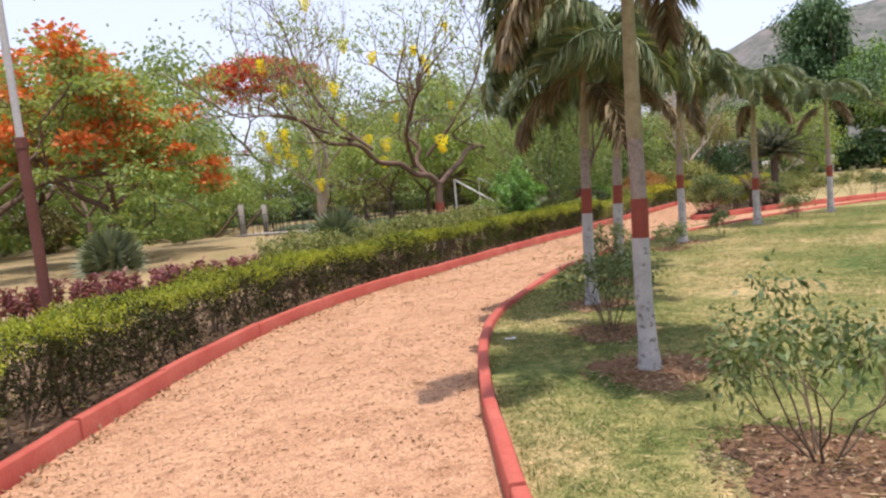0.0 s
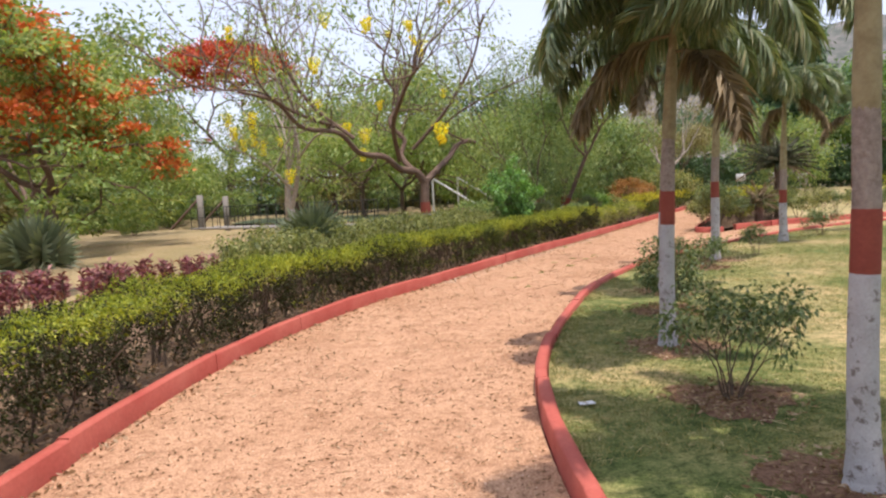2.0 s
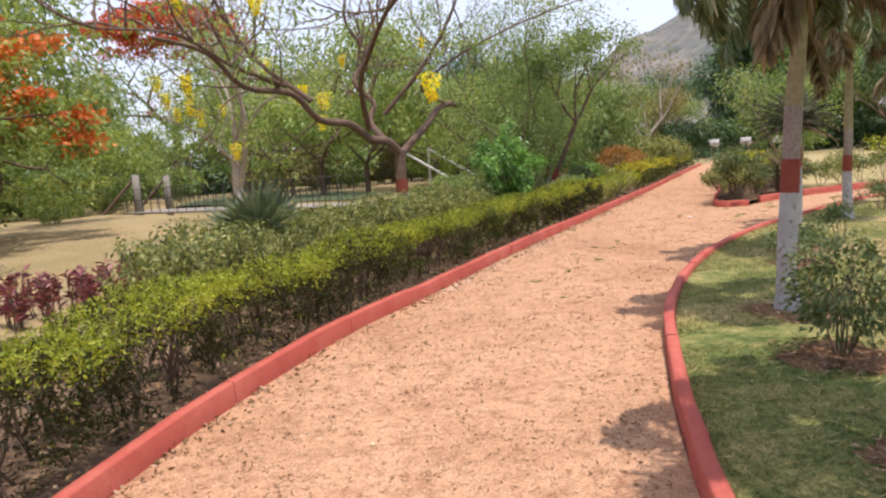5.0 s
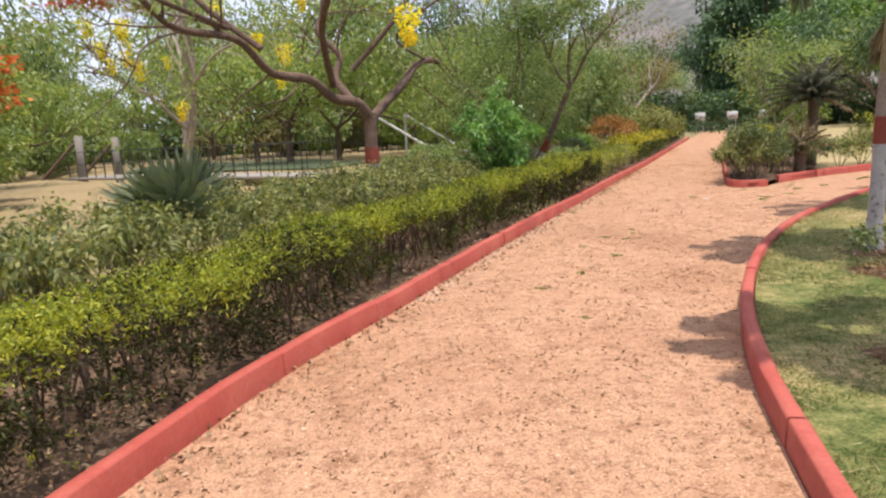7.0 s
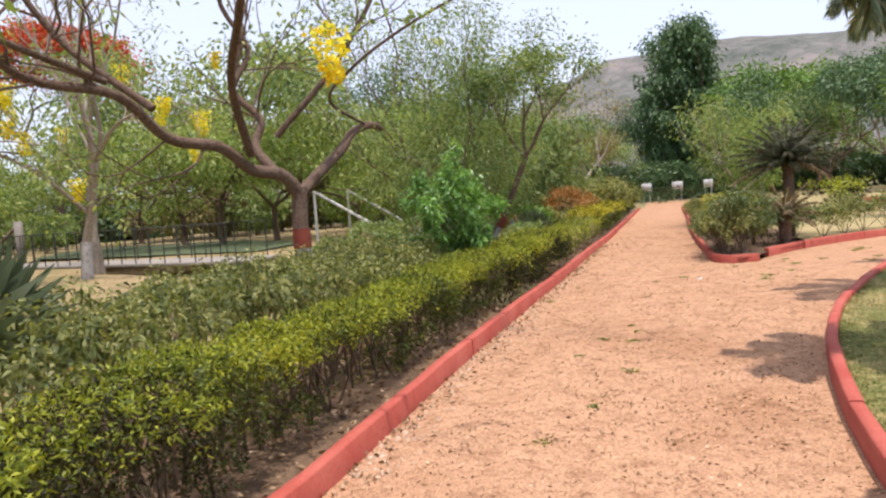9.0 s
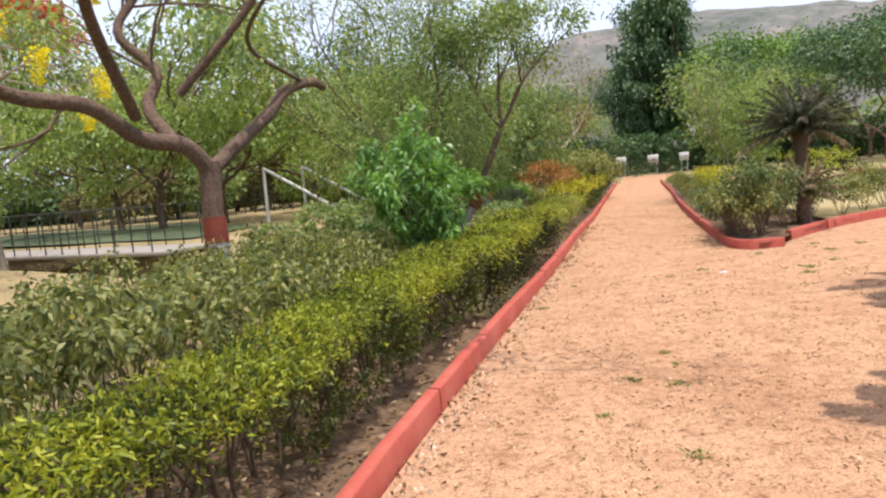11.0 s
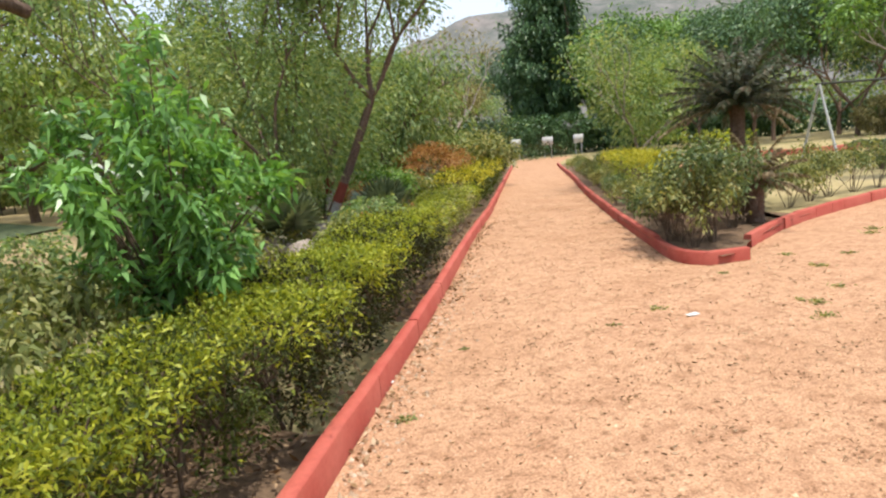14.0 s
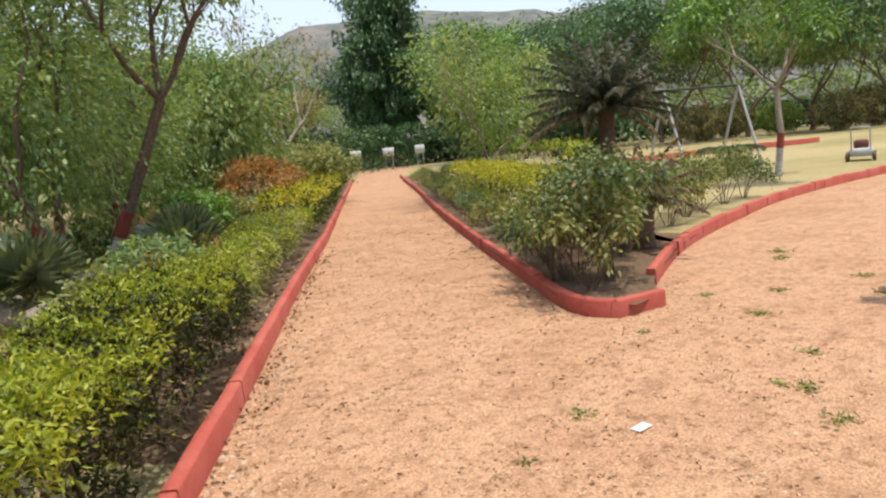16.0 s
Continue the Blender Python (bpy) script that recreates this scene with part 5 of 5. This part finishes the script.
def cycad(x, y, z, trunk, size, n, label, mat=None, leaf=0.17):
    owner = thing("cycad", x, y, z, label, "cycad")
    s = Soup()
    k = max(3, int(trunk / 0.05))
    hs = np.linspace(-0.05, trunk, 2 * k)
    s.tube([(0, 0, h) for h in hs], [0.11 + 0.018 * (i % 2) for i in range(2 * k)], 10)
    part("trunk", s, BARK, owner, "scaly dark trunk")
    for i in range(n):
        s = Soup()
        tilt = -0.3 + 1.5 * i / n
        frond(s, size * rng.uniform(0.85, 1.1), 130, leaf, 0.45 - tilt, tilt + 0.25, False, 0.022)
        part("frond", s, mat or (DRYFROND if i < n * 0.04 else CYCADLEAF), owner, at=Matrix.Translation((0, 0, trunk)) @ Matrix.Rotation(i * 2.4, 4, "Z"))
    return owner


cycad(11.35, 23.0, 0.08, 1.7, 1.25, 56, "dark cycad with a stout trunk and arching leaves")
cycad(9.8, 21.3, 0.08, 0.6, 0.75, 20, "small cycad with rust-brown leaves", DRYFROND, 0.12)
tree("young_tree", 15.1, 29.9, 0.085, "slim young tree with feathery light green leaves", 4.0, 0.8, 0.06, 3, WOODS, 4600, 0.4, 0.13, PALEBARK, 0.45, 0.25, (0, 0), (2, 3), 0.6, None, "tree", mass=(1.5, 1.5, 2.5))
tree("young_tree", 18.0, 32.5, 0.085, "slim young tree with feathery light green leaves", 3.4, 0.7, 0.06, 3, FERNY, 4200, 0.3, 0.12, PALEBARK, 0.3, 0.35, (0, 0), (2, 3), 0.8, None, "tree", mass=(1.3, 1.5, 2.2))
tree("pongam_tree", 18.3, 24.0, 0.08, "young tree with bright leaves and whitewashed trunk", 4.6, 1.9, 0.065, 3, WOODS_BRIGHT, 5200, 0.4, 0.13, PALEBARK, 0.55, 0.25, (0, 0), (2, 3), 0.7, None, "tree", "", True)

sw = thing("swing_frame", 19.3, 27.5, 0.08, "pale steel swing frame on the lawn", "swing", turn=-15)
for sx in (0, 2.6):
    for sy in (-0.8, 0.8):
        s = Soup()
        s.tube([(sx, sy, -0.05), (sx, 0, 2.25)], [0.035, 0.035], 8)
        part("leg", s, GREYMETAL, sw)
s = Soup()
s.tube([(-0.1, 0, 2.25), (2.7, 0, 2.25)], [0.035, 0.035], 8)
part("top_bar", s, GREENMETAL, sw)

sp = thing("small_palm", 18.6, 25.3, 0.08, "short young palm on the lawn", "palm")
s = Soup()
s.tube([(0, 0, -0.05), (0, 0, 0.55)], [0.09, 0.07], 8)
part("trunk", s, BARK, sp)
for i in range(11):
    s = Soup()
    frond(s, 0.85, 60, 0.28, 0.6, 0.7, False, 0.02)
    part("frond", s, PALMLEAF, sp, at=Matrix.Translation((0, 0, 0.55)) @ Matrix.Rotation(i * 2.4, 4, "Z"))

mw = thing("lawn_mower", 22.1, 23.8, 0.085, "grey push lawn mower standing on the lawn", "lawn mower", turn=20)
s = Soup()
box(s, (-0.35, -0.25, 0.12), (0.35, 0.25, 0.32), 0.04)
part("deck", s, GREYMETAL, mw)
s = Soup()
box(s, (-0.18, -0.16, 0.32), (0.16, 0.16, 0.52), 0.04)
part("engine", s, MAROON, mw)
for wx in (-0.28, 0.28):
    for wy in (-0.29, 0.29):
        s = Soup()
        s.tube([(wx, wy - 0.03, 0.11), (wx, wy + 0.03, 0.11)], [0.11, 0.11], 12)
        part("wheel", s, TWIG, mw)
s = Soup()
s.tube([(-0.3, -0.2, 0.3), (-0.8, -0.2, 0.85), (-0.8, 0.2, 0.85), (-0.3, 0.2, 0.3)], [0.018] * 4, 6)
part("handle", s, GREYMETAL, mw)

# far end of the path
hd = np.array([(19.5, 53.5), (24, 56.2), (30, 58.5), (36, 60)])
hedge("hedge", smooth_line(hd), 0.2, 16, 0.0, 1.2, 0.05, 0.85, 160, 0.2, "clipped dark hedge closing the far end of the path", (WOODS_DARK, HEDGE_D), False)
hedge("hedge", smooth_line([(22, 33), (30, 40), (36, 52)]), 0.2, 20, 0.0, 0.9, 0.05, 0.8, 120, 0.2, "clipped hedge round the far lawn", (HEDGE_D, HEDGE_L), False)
# plain panels stand in for far white shapes taken for vehicles; legs are added
for x, y, w in ((29.6, 62.2, 0.8), (31.9, 61.2, 0.85), (34.2, 60.2, 0.75)):
    bd = thing("white_panel_stand_in", x, y, -0.05, "white panel on added legs, standing in for a far white shape beyond the hedge", "board", "white boards beyond the hedge", turn=-32)
    s = Soup()
    box(s, (0, -0.03, 1.05), (w, 0.03, 1.7), 0.008)
    part("panel", s, WHITE, bd)
    for lx in (0.15, w - 0.15):
        s = Soup()
        s.tube([(lx, 0, -0.1), (lx, 0, 1.06)], [0.04, 0.04], 6)
        part("leg", s, GREYMETAL, bd)

# ---- woods all round ----
BIG = [
    tree("mango_tree", 41.0, 74.0, -0.06, "very tall dense dark green tree", 16, 2.4, 0.55, 3, WOODS_DARK, 34000, 1.2, 0.42, BARK, 0.22, 0.5, (0, 0), (3, 3), 0.9, None, "tree", droop=0.5, mass=(4.6, 7.4, 8.6)),
    tree("rain_tree", 47.0, 68.0, -0.06, "broad bright green tree", 11.0, 2.2, 0.5, 3, WOODS_BRIGHT, 20000, 1.3, 0.42, BARK, 0.6, 0.12, (0, 0), (3, 3), 0.6, None, "tree", droop=0.3, mass=(7.5, 4.6, 8.2)),
]
WD = []
for k, (mat, h, sp_, nm, lb) in enumerate(((WOODS, 7.5, 0.7, "woodland_tree", "dusty green woodland tree"), (WOODS_DRY, 7.0, 0.7, "woodland_tree", "half-dry woodland tree with olive-brown leaves"), (WOODS_DARK, 8.5, 0.6, "woodland_tree", "dark leafy woodland tree"), (FERNY, 6.0, 0.9, "woodland_tree", "feathery light green woodland tree"))):
    x, y = ((-16, 41), (-3, 46), (6, 50), (-24, 38))[k]
    WD.append(tree(nm, x, y, gz(x, y), lb, h, 1.3, 0.12, 3, mat, (7500, 7000, 8000, 7500)[k], 1.0, (0.22, 0.22, 0.22, 0.18)[k], BARK, sp_, 0.10, (0, 0), (2, 3), (0.7, 0.7, 0.7, 0.35)[k], None, "tree", "woods beyond the garden", droop=0.3))
spots = []
for a in np.arange(-64, 16, 4.2):
    for dd in (34, 45):
        spots.append((a + rng.normal(0, 1.6), dd + rng.normal(0, 2.5)))
for x, y, k, sc in ((14.5, 53, 1, 0.8), (18, 57, 1, 0.9), (21, 61, 0, 0.8), (24.5, 64, 1, 0.9), (28, 69, 0, 0.9), (12, 58, 0, 1.0), (31, 76, 2, 1.0), (36, 80, 2, 1.2), (52, 74, 2, 1.3)):
    copy_thing(WD[k], pose(x, y, -0.06, 0, 0, x * 40) @ Matrix.Scale(sc, 4))
for a, dd in spots:
    if abs(a + 15) < 5 and dd < 48:
        continue
    x, y = dd * math.sin(radians(a)), dd * math.cos(radians(a)) + 3
    if left_of(x, y)[0] < 8:
        continue
    m = pose(x, y, gz(x, y) if left_of(x, y)[0] < 58 else -0.06, 0, 0, rng.uniform(0, 360)) @ Matrix.Scale(rng.uniform(0.8, 1.2), 4)
    o = copy_thing(WD[((0, 1, 3, 3, 0, 2), (3, 3, 3, 0, 3, 3))[int(a > -22)][int(rng.integers(6))]], m)
for a in np.arange(37, 84, 4.0):
    for dd in (62, 74):
        d2 = dd + rng.normal(0, 3)
        x, y = d2 * math.sin(radians(a)), d2 * math.cos(radians(a))
        k = int(rng.integers(4))
        o = copy_thing((WD[2], WD[0], WD[2], WD[2])[k], pose(x, y, -0.06, 0, 0, rng.uniform(0, 360)) @ Matrix.Scale((1.15, 1.2, 1.2, 1.25)[k], 4))
for a in np.arange(95, 300, 24):
    x, y = 45 * math.sin(radians(a)), 45 * math.cos(radians(a))
    if left_of(x, y)[0] < 8 or a < 180:
        copy_thing(WD[int(rng.integers(4))], pose(x, y, -0.06 if left_of(x, y)[0] < 0 else gz(x, y), 0, 0, rng.uniform(0, 360)))
UB = []
for k, mat in enumerate((WOODS, WOODS_DRY, FERNY, WOODS_DARK)):
    x, y = ((-15, 33), (-20, 27), (3.0, 40), (44, 66))[k]
    UB.append(bush("woodland_bush", x, y, gz(x, y) if k < 3 else -0.06, ("dusty green", "half-dry brownish", "light green", "dark green")[k] + " bush at the edge of the woods", 2.6, 3.4, mat, 4200, 0.18, 7, "bush", "bushes at the edge of the woods", spread=0.4, body=True))
for a in np.arange(-62, 10, 2.6):
    d2 = 36 + rng.normal(0, 3) + 8 * (a > -14)
    x, y = d2 * math.sin(radians(a)), d2 * math.cos(radians(a)) + 4
    if left_of(x, y)[0] > 7:
        copy_thing(UB[int(rng.integers(3))], pose(x, y, gz(x, y) - 0.05, 0, 0, rng.uniform(0, 360)) @ Matrix.Scale(rng.uniform(0.7, 1.2), 4))
# beyond x 22, dark bushes fill in for shade under the tall trees
for x, y in ((17, 60), (20, 63), (23, 66), (26.5, 67), (29.5, 68), (33, 68), (36, 68), (39, 67), (42, 66), (46, 63), (49, 61), (53, 58), (14, 57)):
    copy_thing(UB[3 if x > 22 else 1], pose(x, y, -0.08, 0, 0, x * 50) @ Matrix.Scale(1.5 if x > 22 else 1.15, 4))
for a in np.arange(46, 80, 2.4):
    d2 = 60 + rng.normal(0, 2)
    x, y = d2 * math.sin(radians(a)), d2 * math.cos(radians(a))
    copy_thing(UB[int(rng.integers(3))], pose(x, y, -0.08, 0, 0, rng.uniform(0, 360)) @ Matrix.Scale(rng.uniform(0.7, 1.1), 4))
# the two low bands paint the shade below the canopy with dark leaves
for a0, a1, rad_, hh, n, mt, lb in ((-80, 19, 58, 6.6, 42000, WOODS, "dense dusty green woods behind the garden"), (33, 110, 88, 7.0, 26000, WOODS, "dense green woods beyond the lawn"), (-80, 16, 52, 3.0, 34000, WOODS_DARK, "undergrowth band at the foot of the woods, its shade put into dark leaves"), (20, 100, 76, 3.4, 26000, WOODS_DARK, "undergrowth band beyond the lawn, its shade put into dark leaves")):
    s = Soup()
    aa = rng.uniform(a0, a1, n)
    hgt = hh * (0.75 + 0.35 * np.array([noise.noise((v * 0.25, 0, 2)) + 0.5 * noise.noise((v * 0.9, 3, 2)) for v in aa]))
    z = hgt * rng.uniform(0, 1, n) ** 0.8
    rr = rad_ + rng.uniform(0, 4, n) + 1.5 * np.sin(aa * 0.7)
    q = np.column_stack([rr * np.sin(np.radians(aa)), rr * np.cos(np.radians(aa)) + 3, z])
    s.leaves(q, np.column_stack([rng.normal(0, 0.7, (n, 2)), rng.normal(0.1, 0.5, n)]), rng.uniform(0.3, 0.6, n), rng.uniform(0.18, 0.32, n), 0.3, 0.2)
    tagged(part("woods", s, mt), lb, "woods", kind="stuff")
BR = tree("bare_tree", 17.5, 47.5, 0.0, "bare brown tree beyond the hedge", 7.5, 1.8, 0.16, 4, WOODS_DRY, 900, 0.5, 0.2, PALEBARK, 0.5, 0.3, (0, 0), (2, 3), 0.8, None, "tree")
tree("bare_tree", -4.6, 27.0, gz(-4.6, 27), "bare pale tree with fine twigs", 8.0, 2.2, 0.12, 4, WOODS_DRY, 500, 0.3, 0.12, PALEBARK, 0.45, 0.35, (0, 0), (2, 3), 0.8, None, "tree")

# ---- litter, gravel and grass ----
def inside_path(p):
    r = RIGHT[np.abs(RIGHT[None, :, 1] - p[:, 1:2]).argmin(1), 0]
    l = LEFT[np.abs(LEFT[None, :, 1] - p[:, 1:2]).argmin(1), 0]
    return l, r


def scatter(n, y0, y1, power=1.0):
    y = y0 + (y1 - y0) * rng.uniform(0, 1, n) ** power
    p = np.column_stack([np.zeros(n), y])
    l, r = inside_path(p)
    cap = np.where(y > 16.5, l + 4.4, r)
    x = l + (np.minimum(r, cap) - l) * rng.uniform(0.01, 0.99, n)
    return np.column_stack([x, y, np.zeros(n)])


s = Soup()
s.stones(scatter(22000, 2, 24), rng.uniform(0.003, 0.012, 22000) * (1 + 0.8 * (rng.uniform(0, 1, 22000) < 0.06)))
tagged(part("gravel", s, PEBBLE), "loose orange gravel over the path", "gravel", kind="stuff")
s = Soup()
n = 26000
p = scatter(n, 2, 30)
clot = scatter(1500, 2, 28)
near_clot = rng.integers(0, 1500, n)
p = np.where((rng.uniform(0, 1, n) < 0.55)[:, None], clot[near_clot] + np.column_stack([rng.normal(0, 0.055, (n, 2)), np.zeros(n)]), p)
w = np.column_stack([rng.normal(size=(n, 2)), rng.uniform(0, 0.35, n)])
s.leaves(p + (0, 0, 0.006), w, rng.uniform(0.01, 0.042, n), rng.uniform(0.004, 0.013, n), 0.4, 0)
tagged(part("leaf_litter", s, LITTER), "dry brown leaves scattered on the path", "leaf litter", kind="stuff")
s = Soup()
n = 1500
u = rng.uniform(along_left(2), along_left(26), n)
run = 0.25 * np.arange(len(LEFT))
base = np.column_stack([np.interp(u, run, LEFT[:, 0]), np.interp(u, run, LEFT[:, 1])])
nn = np.column_stack([np.interp(u, run, LNORM[:, 0]), np.interp(u, run, LNORM[:, 1])])
o = -np.abs(rng.normal(0.02, 0.10, n))
s.leaves(np.column_stack([base + nn * o[:, None], np.full(n, 0.008)]), np.column_stack([rng.normal(size=(n, 2)), rng.uniform(0, 0.6, n)]), rng.uniform(0.02, 0.06, n), rng.uniform(0.012, 0.03, n), 0.4, 0)
tagged(part("leaf_litter", s, LITTER), "dry leaves gathered along the kerb foot", "leaf litter", kind="stuff")
s = Soup()
n = 800
u = along_left(13) + (along_left(22) - along_left(13)) * rng.uniform(0, 1, n) ** 1.3
base = np.column_stack([np.interp(u, run, LEFT[:, 0]), np.interp(u, run, LEFT[:, 1])])
nn = np.column_stack([np.interp(u, run, LNORM[:, 0]), np.interp(u, run, LNORM[:, 1])])
o = -np.abs(rng.normal(0.03, 0.12, n)) - 0.02
s.stones(np.column_stack([base + nn * o[:, None], np.full(n, 0.004)]), rng.uniform(0.006, 0.024, n))
tagged(part("pale_stones", s, STONE), "pale broken stones along the kerb foot", "stones", kind="stuff")
s = Soup()
n = 5200
u = rng.uniform(along_left(2), along_left(26), n)
base = np.column_stack([np.interp(u, run, LEFT[:, 0]), np.interp(u, run, LEFT[:, 1])])
nn = np.column_stack([np.interp(u, run, LNORM[:, 0]), np.interp(u, run, LNORM[:, 1])])
o = rng.uniform(0.12, 1.3, n)
s.leaves(np.column_stack([base + nn * o[:, None], np.full(n, 0.085)]), np.column_stack([rng.normal(size=(n, 2)), rng.uniform(0, 0.5, n)]), rng.uniform(0.03, 0.08, n), rng.uniform(0.015, 0.035, n), 0.4, 0)
tagged(part("leaf_litter", s, LITTER), "dry leaves lying under the hedge", "leaf litter", kind="stuff")

# grass: dense near the kerb, thinner across the lawn
s = Soup()
n = 130000
y = 2.0 + 16 * rng.uniform(0, 1, n) ** 1.2
e = np.interp(y, *zip(*sorted(((b, a) for a, b in RIGHT[RIGHT[:, 1] < 19.0]))))
x = e + 0.12 + 5.5 * rng.uniform(0, 1, n) ** 1.4
lump = np.array([noise.noise((a * 1.3, b * 1.3, 0)) for a, b in zip(x, y)])
keep = lump > -0.35
at = np.column_stack([x, y, np.full(n, 0.095)])[keep]
k = len(at)
s.blades(at, np.column_stack([rng.normal(0, 0.8, (k, 2)), np.ones(k)]), rng.uniform(0.02, 0.06, k), rng.uniform(0.003, 0.006, k))
k = 9000
pick = at[rng.integers(0, len(at), k)] + np.array([0, 0, 0.022])
s2 = Soup()
s2.blades(pick + np.column_stack([rng.normal(0, 0.02, (k, 2)), np.zeros(k)]), np.column_stack([rng.normal(0, 1, (k, 2)), rng.normal(0.05, 0.12, k)]), rng.uniform(0.04, 0.13, k), 0.005)
tagged(part("straw", s2, STRAW), "dry grass clippings lying on the lawn", "straw", kind="stuff")
tagged(part("grass", s, GRASS), "short mown lawn grass, green to straw", "grass", kind="stuff")
s = Soup()
n = 40000
q = np.column_stack([rng.uniform(-14, 3, n), rng.uniform(6, 26, n)])
dl = left_of(q[:, 0], q[:, 1])
q, dl = q[(dl > 2.4) & (dl < 14)], dl[(dl > 2.4) & (dl < 14)]
s.blades(np.column_stack([q, rise(dl) - 0.01]), np.column_stack([rng.normal(0, 0.7, (len(q), 2)), np.ones(len(q))]), rng.uniform(0.02, 0.09, len(q)), 0.006)
tagged(part("grass", s, STRAW), "thin dry straw-coloured grass on the bank", "grass", kind="stuff")


def weed(x, y, size, z=0.0):
    s = Soup()
    n = int(26 + 190 * size)
    a = rng.uniform(0, 6.28, n)
    w = np.column_stack([np.cos(a), np.sin(a), rng.uniform(0.1, 1.2, n)])
    q = np.column_stack([x + rng.normal(0, size * 0.28, n), y + rng.normal(0, size * 0.28, n), np.full(n, z - 0.004)])
    s.leaves(q, w, size * rng.uniform(0.25, 0.6, n), 0.012, 0.3, 0.2)
    tagged(part("weed", s, OLIVE), "small green weed growing in the gravel", "weed", "weeds on the path", "stuff")


for x, y, sz in ((3.25, 17.9, 0.16), (3.0, 15.2, 0.14), (3.26, 15.58, 0.12), (2.45, 14.2, 0.16), (10.2, 19.95, 0.22), (8.9, 19.3, 0.16), (1.2, 13.0, 0.14), (6.9, 18.3, 0.12), (1.25, 11.97, 0.1), (2.3, 14.9, 0.12), (7.3, 19.5, 0.14), (8.46, 19.72, 0.16), (4.1, 18.9, 0.1), (10.5, 20.1, 0.24), (8.15, 19.08, 0.22), (5.88, 18.86, 0.18), (6.9, 18.16, 0.2), (6.6, 17.86, 0.2), (9.7, 18.95, 0.18), (5.3, 18.7, 0.1), (3.34, 15.86, 0.12), (2.8, 15.4, 0.14), (1.77, 13.5, 0.12), (7.5, 18.4, 0.16), (9.2, 18.6, 0.2)):
    weed(x, y, sz * 0.72)
for x, y, z, lb in ((0.53, 6.08, 0.115, "crumpled pale leaf lying on the lawn"), (5.94, 18.52, 0.008, "scrap of white paper on the gravel"), (3.36, 18.55, 0.008, "scrap of white paper on the gravel")):
    s = Soup()
    gx, gy = np.meshgrid(np.linspace(-0.05, 0.05, 6), np.linspace(-0.03, 0.03, 5), indexing="ij")
    gzz = 0.012 + 0.012 * np.sin(gx * 60) * np.cos(gy * 50)
    i, j = np.meshgrid(np.arange(5), np.arange(4), indexing="ij")
    s.add(np.stack([gx + x, gy + y, gzz + z - 0.01], -1).reshape(-1, 3), np.stack([i * 5 + j, i * 5 + j + 1, (i + 1) * 5 + j + 1, (i + 1) * 5 + j], -1).reshape(-1, 4))
    tagged(part("paper_scrap", s, WHITE), lb, "litter")
